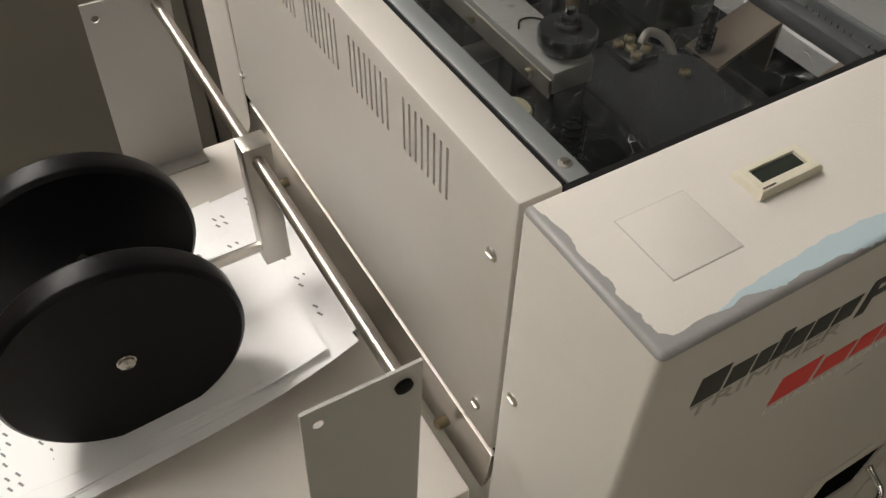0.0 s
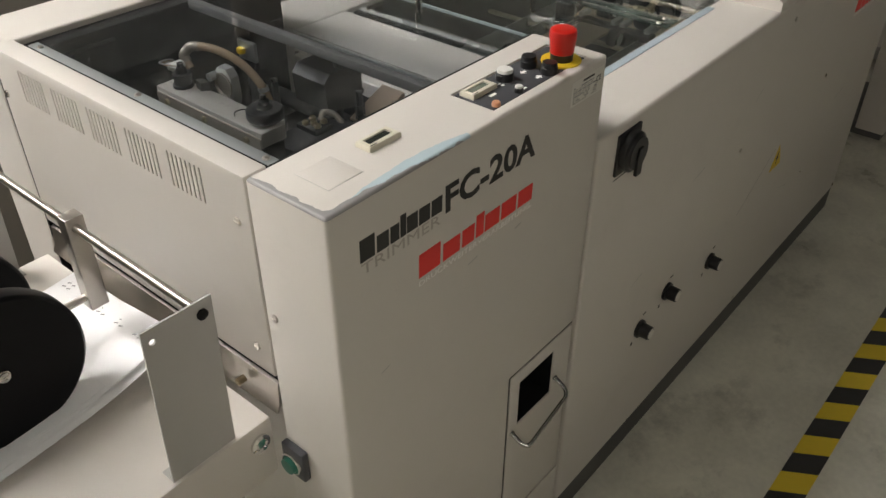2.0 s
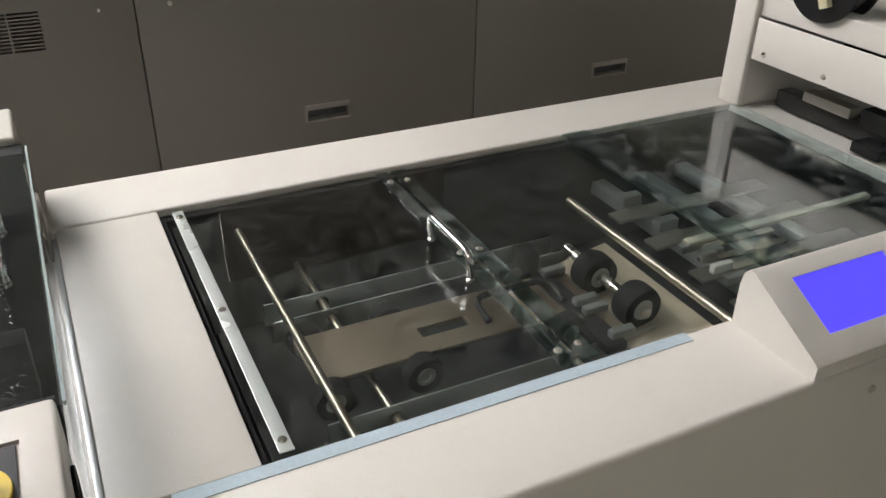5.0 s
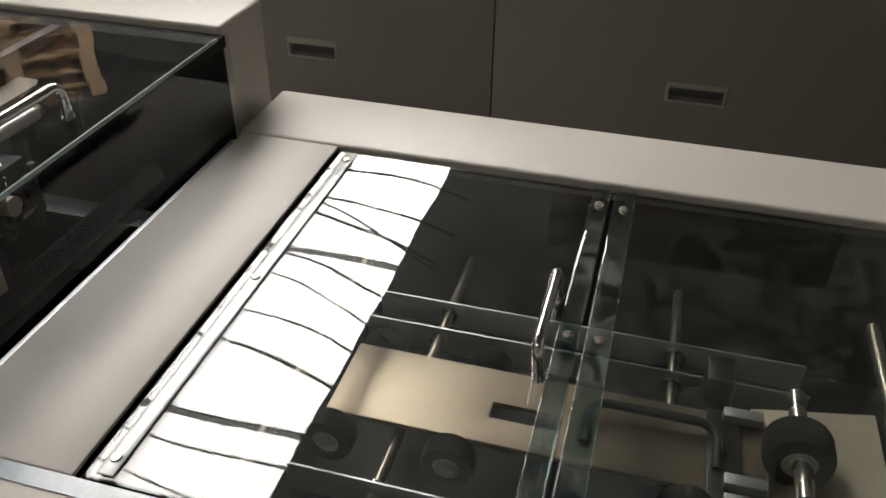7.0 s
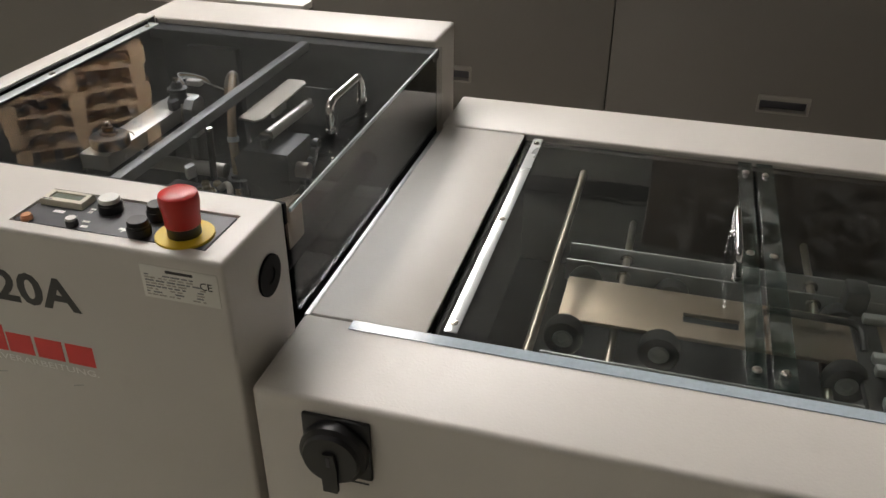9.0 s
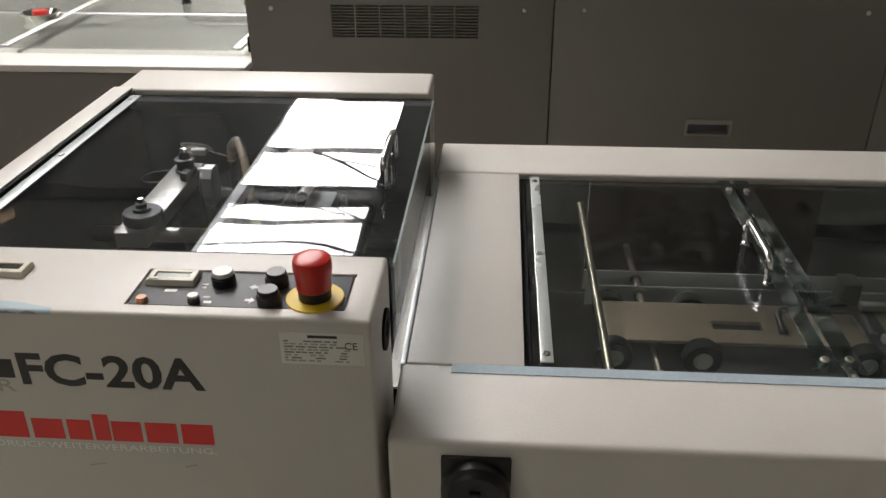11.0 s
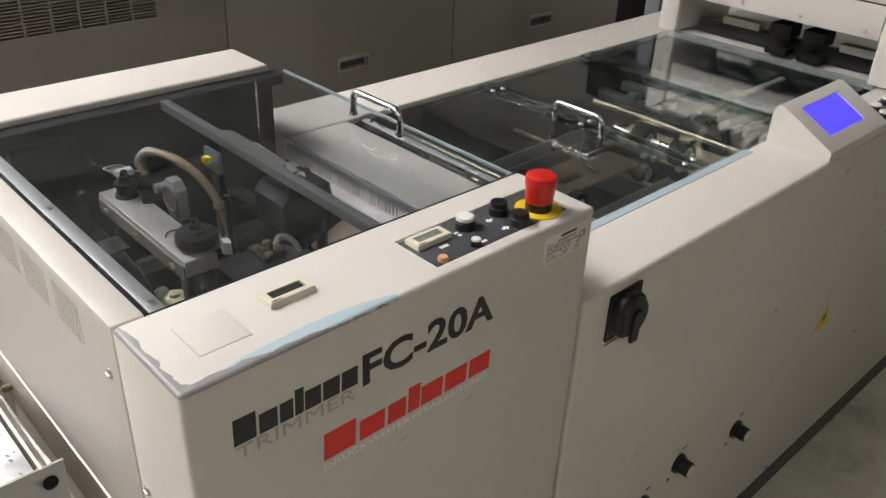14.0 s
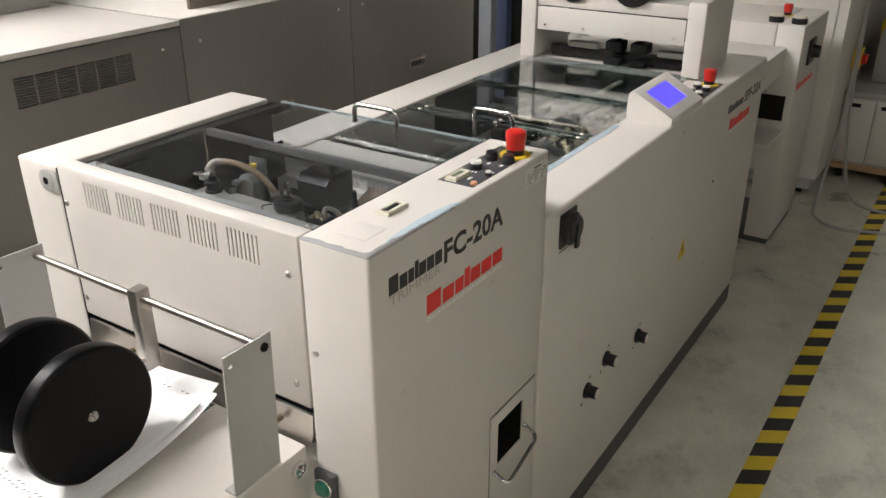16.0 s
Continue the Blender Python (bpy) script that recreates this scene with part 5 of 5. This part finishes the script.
def booklet(x, y, yaw, lift, z):
    """One thin folded booklet, its right-hand edge at x, curling up towards that edge."""
    bm = bm_new()
    w, d, n = 0.30, 0.285, 10
    rows = []
    for i in range(n + 1):
        u = i / n
        zz = lift * u ** 3 + 0.003 * math.sin(u * math.pi)
        rows.append([(u * w - w, -d / 2, zz + lift * 0.8 * u ** 4), (u * w - w, 0, zz), (u * w - w, d / 2, zz * 0.6)])
    m = pose(x, y, z, 0, 0, yaw)
    th = Vector((0, 0, 0.0007))
    lo = [[bm.verts.new(m @ Vector(p)) for p in r] for r in rows]
    hi = [[bm.verts.new(m @ (Vector(p) + th)) for p in r] for r in rows]
    for a, b, c, e in zip(lo, lo[1:], hi, hi[1:]):
        for q in (0, 1):
            bm.faces.new((a[q], a[q + 1], b[q + 1], b[q]))
            bm.faces.new((c[q], e[q], e[q + 1], c[q + 1]))
        bm.faces.new((a[0], b[0], e[0], c[0]))
        bm.faces.new((a[2], c[2], e[2], b[2]))
    for q in (0, 1):
        bm.faces.new((lo[0][q], hi[0][q], hi[0][q + 1], lo[0][q + 1]))
        bm.faces.new((lo[-1][q], lo[-1][q + 1], hi[-1][q + 1], hi[-1][q]))
    return bm, m


for k in range(24):
    z = 0.001 + k * 0.0008 * (1.0 if k < 12 else 0.55) + (0.0043 if k >= 12 else 0.0)
    lift = 0.003 + 0.003 * rnd.random() + max(0, k - 15) * 0.0027
    bm, m = booklet(-0.545 + k * 0.0224, 0.476 - 0.004 * (k * 7 % 5) + rnd.uniform(-0.003, 0.003), rnd.uniform(-3.5, 3.5) if k < 23 else 0.5, lift, z)
    b = part("booklet", bm, PAPER, stack)
    if k in (10, 14, 18, 23):
        pr = bm_new()
        for i in range(6):
            for j in range(5):
                u, v = -0.26 + i * 0.045, -0.105 + j * 0.05 + (0.008 if i % 2 else 0)
                q = (u + 0.3) / 0.3
                zz = lift * q ** 3 + 0.003 * math.sin(q * math.pi) + 0.0010 + (lift * 0.8 * q ** 4) * max(0, -v / 0.142) + 0.0006
                for e in range(4):
                    bmesh.ops.create_cube(pr, size=1, matrix=m @ Matrix.Translation((u + 0.010 * (e % 2), v + 0.012 * (e // 2), zz)) @ Matrix.Rotation(0.5, 4, "Z") @ Matrix.Diagonal((0.0022, 0.0065, 0.0003, 1)))
        tagged(part("print_bars", pr, PRINT, b), kind="stuff")

# ---- machine row behind ----
BY = 1.340


def handle_cup(parent, x0, x1, z0, z1):
    c = part("handle_cup", carve(box(bm_new(), x0, x1, BY - 0.004, BY + 0.02, z0, z1, 0.0035, 3), box(bm_new(), x0 + 0.006, x1 - 0.006, BY - 0.03, BY + 0.05, z0 + 0.006, z1 - 0.012, 0.002)), PAINT_CUP, parent, "recessed cup handle")
    # charcoal plate gives the cup's shaded inside as a dark colour
    part("cup_back", box(bm_new(), x0 + 0.006, x1 - 0.006, BY + 0.0165, BY + 0.019, z0 + 0.006, z1 - 0.012), PANEL, c)


def row_unit(x0, x1, top, depth, label, cups=(), slots=None, lip=False, screws=()):
    u = thing("collator_cabinet", label, "machine", (0, 0, 0), "machine row behind")
    hi = top - (0.018 if lip else 0.0)
    body = box(bm_new(), x0 + 0.001, x1 - 0.001, BY, BY + depth, FLOOR + 0.06, hi, 0.003)
    cut = bm_new()
    for a, b, c, d in cups:
        box(cut, a + 0.001, b - 0.001, BY - 0.05, BY + 0.022, c + 0.001, d - 0.001)
    if slots:
        a, b, c, d = slots
        wg = (b - a) / 6
        for g in range(6):
            for k in range(11):
                z = c + (k + 0.5) * (d - c) / 11
                box(cut, a + g * wg + 0.002, a + (g + 1) * wg - 0.002, BY - 0.05, BY + 0.012, z - 0.0021, z + 0.0021)
    if cups or slots:
        body = carve(body, cut)
    else:
        cut.free()
    part("body", body, PAINT_DARK, u, "plain taupe grey panels")
    if slots:
        # black floor of the slots, painting the darkness inside the cabinet
        part("slot_backing", box(bm_new(), a, b, BY + 0.011, BY + 0.0125, c, d), RUBBER_AND_SHADE, u)
    if lip:
        part("lid", box(bm_new(), x0, x1, BY - 0.004, BY + depth, hi + 0.003, top, 0.003), PAINT, u, "pale lid")
    for q in cups:
        handle_cup(u, *q)
    for x, z in screws:
        screw(u, (x, BY - 0.0005, z), (0, -1, 0), 0.0055)
    part("plinth", box(bm_new(), x0 + 0.01, x1 - 0.01, BY + 0.03, BY + depth - 0.03, FLOOR, FLOOR + 0.065), PLINTH, u)
    return u


ROWTOP = 1.133
CUPS = [(0.378, 0.491, 0.754, 0.797), (1.163, 1.277, 0.754, 0.797), (1.978, 2.096, 0.754, 0.797)]
row_unit(0.076, 0.822, ROWTOP, 0.95, "taupe grey collator cabinet with a slotted vent and pale lid", CUPS[:1], (0.284, 0.645, 0.991, 1.071), True, ((0.752, 1.060), (0.14, 1.06)))
row_unit(0.822, 1.614, ROWTOP, 0.95, "taupe grey collator cabinet with a recessed cup handle", CUPS[1:2], None, False, ((0.892, 1.061), (1.545, 1.061)))
row_unit(1.614, 2.490, ROWTOP, 0.95, "taupe grey collator cabinet with a recessed cup handle", CUPS[2:], None, False, ((1.685, 1.061), (2.42, 1.061)))
for x0, x1 in ((0.822, 1.614), (1.614, 2.490)):
    single("cabinet_lid", box(bm_new(), x0 + 0.001, x1 - 0.001, BY + 0.004, BY + 0.95, ROWTOP, ROWTOP + 0.003, 0.001), PAINT, "pale painted top sheet of the cabinet", "lid", "cabinet lids")
# upper housing and hood standing on the row
up = thing("feeder_hood", "brushed metal feeder hood on the pale lid", "machine", (0, 0, ROWTOP))
part("hood", box(bm_new(), 0.953, 1.58, BY + 0.098, BY + 0.112, 0.003, 0.36, 0.003), HOOD, up)
lw = thing("paper_guide", "grey metal paper guide with a dark base on the lid", "machine part", (0, 0, ROWTOP))
part("guide_body", box(bm_new(), 0.18, 0.76, BY + 0.53, BY + 0.92, 0.0, 0.30, 0.006), PAINT_PLATE, lw)
part("guide_block", box(bm_new(), 0.45, 0.535, BY + 0.46, BY + 0.53, 0.0, 0.06, 0.008), PAINT_PLATE, lw)
# lower neighbour with its own clear cover
nb = thing("finishing_machine", "taupe machine with a pale rim and a large clear cover", "machine", (0, 0, 0))
part("body", box(bm_new(), -2.4, 0.066, BY - 0.03, BY + 0.95, FLOOR, 0.903, 0.004), PAINT_DARK, nb)
part("rim", box(bm_new(), -2.4, 0.070, BY - 0.036, BY + 0.075, 0.904, 0.923, 0.004), PAINT, nb, "pale painted rim")
part("cover_bed", box(bm_new(), -2.4, 0.06, BY + 0.075, BY + 0.95, 0.9035, 0.908), PAINT, nb)
part("cover", box(bm_new(), -1.2, 0.03, BY + 0.080, BY + 0.93, 0.933, 0.937), GLASS, nb, "clear cover with a pale frame")
part("cover_front", box(bm_new(), -1.2, 0.03, BY + 0.078, BY + 0.080, 0.908, 0.937), COVER_SIDE, nb)
for x in (-0.62, 0.005):
    part("cover_frame", box(bm_new(), x, x + 0.022, BY + 0.083, BY + 0.93, 0.9375, 0.9405, 0.001), ALUMINIUM, nb)
part("cover_frame", box(bm_new(), -1.2, 0.027, BY + 0.45, BY + 0.47, 0.9375, 0.940, 0.001), ALUMINIUM, nb)
for x, y in ((0.016, 0.10), (0.016, 0.36), (0.016, 0.66), (-0.61, 0.10)):
    screw(nb, (x, BY + y, 0.9405), (0, 0, 1), 0.006)
dish = part("grip_dish", lathe(bm_new(), [(0, 0.004), (0.04, 0.004), (0.052, 0.018), (0.055, 0.018), (0.045, 0.0), (0, 0.0)], (-0.665, BY + 0.40, 0.938)), CHROME, nb, "round chrome dish")
part("dish_knob", lathe(bm_new(), [(0, 0), (0.026, 0), (0.022, 0.018), (0, 0.022)], (-0.665, BY + 0.40, 0.943)), RED, dish)
part("edge_bar", box(bm_new(), 0.040, 0.066, BY + 0.10, BY + 0.93, 0.923, 0.965, 0.004), RUBBER_AND_SHADE, nb)
bail_handle(nb, (-0.30, BY + 0.62, 0.938), (-0.10, BY + 0.62, 0.938), (0, 0, 0.05), 0.014, BLACK)

# ---- beyond the stitcher ----
fold = thing("transfer_conveyor_unit", "pale grey transfer unit with a stop button and rotary switch", "machine", (0, 0, 0))
part("column", box(bm_new(), 2.955, 3.45, 0.0, 0.112, FLOOR + 0.03, 0.91, 0.006), PAINT, fold, "pale grey column")
part("head", box(bm_new(), 2.955, 3.45, 0.114, 0.86, 0.55, 0.91, 0.006), PAINT, fold)
part("plinth", box(bm_new(), 2.97, 3.42, 0.01, 0.80, FLOOR, FLOOR + 0.04), PLINTH, fold)
part("bridge", box(bm_new(), 2.346, 2.955, 0.06, 0.78, 0.70, 0.82, 0.004), PAINT, fold)
part("opening", box(bm_new(), 2.948, 2.9545, 0.03, 0.18, 0.50, 0.61), RUBBER_AND_SHADE, fold, "dark opening")
part("tray", box(bm_new(), 2.70, 2.955, 0.02, 0.40, 0.44, 0.46, 0.003), PAINT, fold)
stop_button(fold, (3.20, 0.13, 0.91))
for x, y in ((3.02, 0.135), (3.02, 0.040)):
    push_button(fold, (x, y, 0.91), 0.032, 0.034, IVORY, "large ivory push button")
sw2 = part("rotary_switch", box(bm_new(), 3.10, 3.22, -0.010, 0.0, 0.72, 0.83, 0.003), BLACK, fold)
part("dial", lathe(bm_new(), [(0, 0), (0.03, 0), (0.026, 0.03), (0, 0.032)], (3.16, -0.010, 0.775), (0, -1, 0)), BLACK, sw2)
word_bars(fold, 2.99, 3.30, 0.63, 0.66, INK_RED, 0.03, y=0.0, name="maker_mark")
tall = thing("collating_tower", "tall pale grey collating tower with hinged panels", "machine", (0, 0, 0))
part("tower_body", box(bm_new(), 3.70, 5.6, -0.05, 1.30, 0.0, 2.3, 0.006), PAINT, tall)
part("tower_door", box(bm_new(), 3.688, 3.70, 0.0, 0.50, 0.565, 2.2, 0.004), PAINT, tall)
part("tower_door", box(bm_new(), 3.688, 3.70, 0.52, 1.25, 0.565, 2.2, 0.004), PAINT, tall)
part("tower_base", box(bm_new(), 3.66, 5.5, -0.03, 1.2, -0.045, 0.0, 0.004), PAINT_PLATE, tall)
part("side_ledge", prism(bm_new(), [(3.50, 0.30), (3.70, 0.30), (3.70, 0.62), (3.62, 0.62), (3.50, 0.45)], 0.04, 0.14, "y"), PAINT, tall, "sloped outlet ledge")
for y, z, m in ((0.09, 0.27, RUBBER_AND_SHADE), (0.06, 0.20, RUBBER_AND_SHADE), (0.07, 0.10, GREEN), (0.09, -0.0, RUBBER_AND_SHADE), (0.12, 0.03, ALUMINIUM)):
    part("tower_knob", lathe(bm_new(), [(0, 0), (0.02, 0), (0.016, 0.025), (0, 0.026)], (3.70, y, z + 0.03), (-1, 0, 0)), m, tall)
for x in (3.76, 5.3):
    part("caster", rod(bm_new(), (x, 0.02, FLOOR + 0.03), (x, 0.06, FLOOR + 0.03), 0.03), RUBBER_AND_SHADE, tall)
for x, z in ((4.14, 0.50), (5.15, 0.50)):
    sw3 = part("isolator", box(bm_new(), x, x + 0.10, -0.09, -0.05, z, z + 0.11, 0.004), YELLOW, tall, "yellow isolator switch")
    part("isolator_knob", box(bm_new(), x + 0.03, x + 0.07, -0.12, -0.09, z + 0.03, z + 0.08, 0.004), RED, sw3)
cart = thing("paper_trolley", "grey two-door paper trolley on a wooden base with casters", "trolley", (0, 0, 0))
part("trolley_base", box(bm_new(), 4.06, 5.0, -0.80, -0.03, -0.03, -0.005, 0.003), WOOD, cart, "pale wooden base board")
part("trolley_body", box(bm_new(), 4.10, 4.95, -0.76, -0.055, -0.005, 0.375, 0.006), PAINT_PLATE, cart)
part("trolley_lid", box(bm_new(), 4.085, 4.97, -0.77, -0.053, 0.377, 0.40, 0.006), PAINT_PLATE, cart)
for a, b in ((-0.215, -0.062), (-0.40, -0.222), (-0.58, -0.407)):
    dr = part("trolley_door", box(bm_new(), 4.092, 4.10, a, b, 0.01, 0.36, 0.003), PAINT, cart)
    part("finger_slot", box(bm_new(), 4.088, 4.093, b - 0.085, b - 0.025, 0.315, 0.335), RUBBER_AND_SHADE, dr)
for y in (-0.10, -0.35, -0.70):
    cs = part("caster", rod(bm_new(), (4.14, y - 0.015, FLOOR + 0.032), (4.14, y + 0.015, FLOOR + 0.032), 0.032), RUBBER_AND_SHADE, cart)
    part("caster_hub", rod(bm_new(), (4.14, y - 0.017, FLOOR + 0.032), (4.14, y + 0.017, FLOOR + 0.032), 0.014), CHROME, cs)
    part("caster_fork", box(bm_new(), 4.12, 4.16, y - 0.022, y + 0.022, FLOOR + 0.062, -0.03), ALUMINIUM, cs)
boxy = thing("storage_crate", "grey storage crate standing on the trolley", "crate", (0, 0, 0.40))
part("crate_body", box(bm_new(), 4.35, 4.95, -0.76, -0.14, 0.0, 0.28, 0.01), PAINT_PLATE, boxy)
part("crate_grip", box(bm_new(), 4.345, 4.352, -0.34, -0.22, 0.17, 0.21), RUBBER_AND_SHADE, boxy)
bk = thing("grey_locker", "tall dark grey steel locker against the aisle", "locker", (0, 0, FLOOR))
part("locker_body", box(bm_new(), 6.0, 6.8, -2.2, 0.9, 0.0, 2.6, 0.006), PAINT_DARK, bk)
for pts in ([(4.10, -0.075, 1.2), (4.05, -0.080, 0.8), (3.98, -0.085, 0.35), (3.72, -0.085, 0.02), (3.52, -0.095, FLOOR + 0.012), (3.43, -0.115, FLOOR + 0.009), (3.36, -0.17, FLOOR + 0.009), (3.33, -0.27, FLOOR + 0.009), (3.36, -0.37, FLOOR + 0.009), (3.42, -0.60, FLOOR + 0.009)],
            [(4.06, -0.082, 0.9), (4.03, -0.10, 0.35), (3.95, -0.15, 0.02), (3.80, -0.22, FLOOR + 0.02), (3.70, -0.30, FLOOR + 0.009), (3.66, -0.42, FLOOR + 0.009), (3.70, -0.62, FLOOR + 0.009)]):
    single("power_cable", tube(bm_new(), smooth_line(pts), 0.008, 8), CABLE, "loose grey cable trailing onto the floor", "cable", "floor cables")
rack = thing("steel_rack", "blue and black painted steel rack with deep shelves", "rack", (0, 0, FLOOR))
for x in (4.3, 4.52):
    part("upright", box(bm_new(), x, x + 0.08, 2.3, 2.4, 0, 2.0, 0.004), GREY_STEEL if x < 4.5 else BLUE_STEEL, rack)
part("rack_body", box(bm_new(), 4.62, 5.4, 2.2, 3.0, 0.0, 2.4, 0.01), RUBBER_AND_SHADE, rack)
part("rack_shelf", box(bm_new(), 4.0, 4.5, 2.6, 3.2, 0.5, 0.62, 0.01), RUBBER_AND_SHADE, rack)

# ---- pallets stacked in the hall beyond the machines ----
pal = thing("wooden_pallet", "stacked bare wooden pallet", "pallet", (-7.0, 8.6, 1.6), "stacked pallets")
for k in range(7):
    part("deck_board", box(bm_new(), -0.6 + k * 0.18, -0.6 + k * 0.18 + 0.11, -0.4, 0.4, 0.122, 0.144), WOOD, pal)
for y in (-0.4, -0.07, 0.27):
    part("bottom_board", box(bm_new(), -0.6, 0.6, y, y + 0.12, 0.0, 0.022), WOOD, pal)
    for x in (-0.6, -0.07, 0.48):
        part("block", box(bm_new(), x, x + 0.12, y, y + 0.12, 0.022, 0.122), WOOD, pal)
pal.matrix_basis = pose(-4.1, 5.3, FLOOR, 0, 0, 42)
for k in range(26):
    for sx, sy in ((-4.1, 5.3), (-5.1, 4.4)):
        if k or sx < -5:
            copy_thing(pal, pose(sx + rnd.uniform(-0.02, 0.02), sy + rnd.uniform(-0.02, 0.02), FLOOR + k * 0.146, 0, 0, 42 + rnd.uniform(-2, 2)))
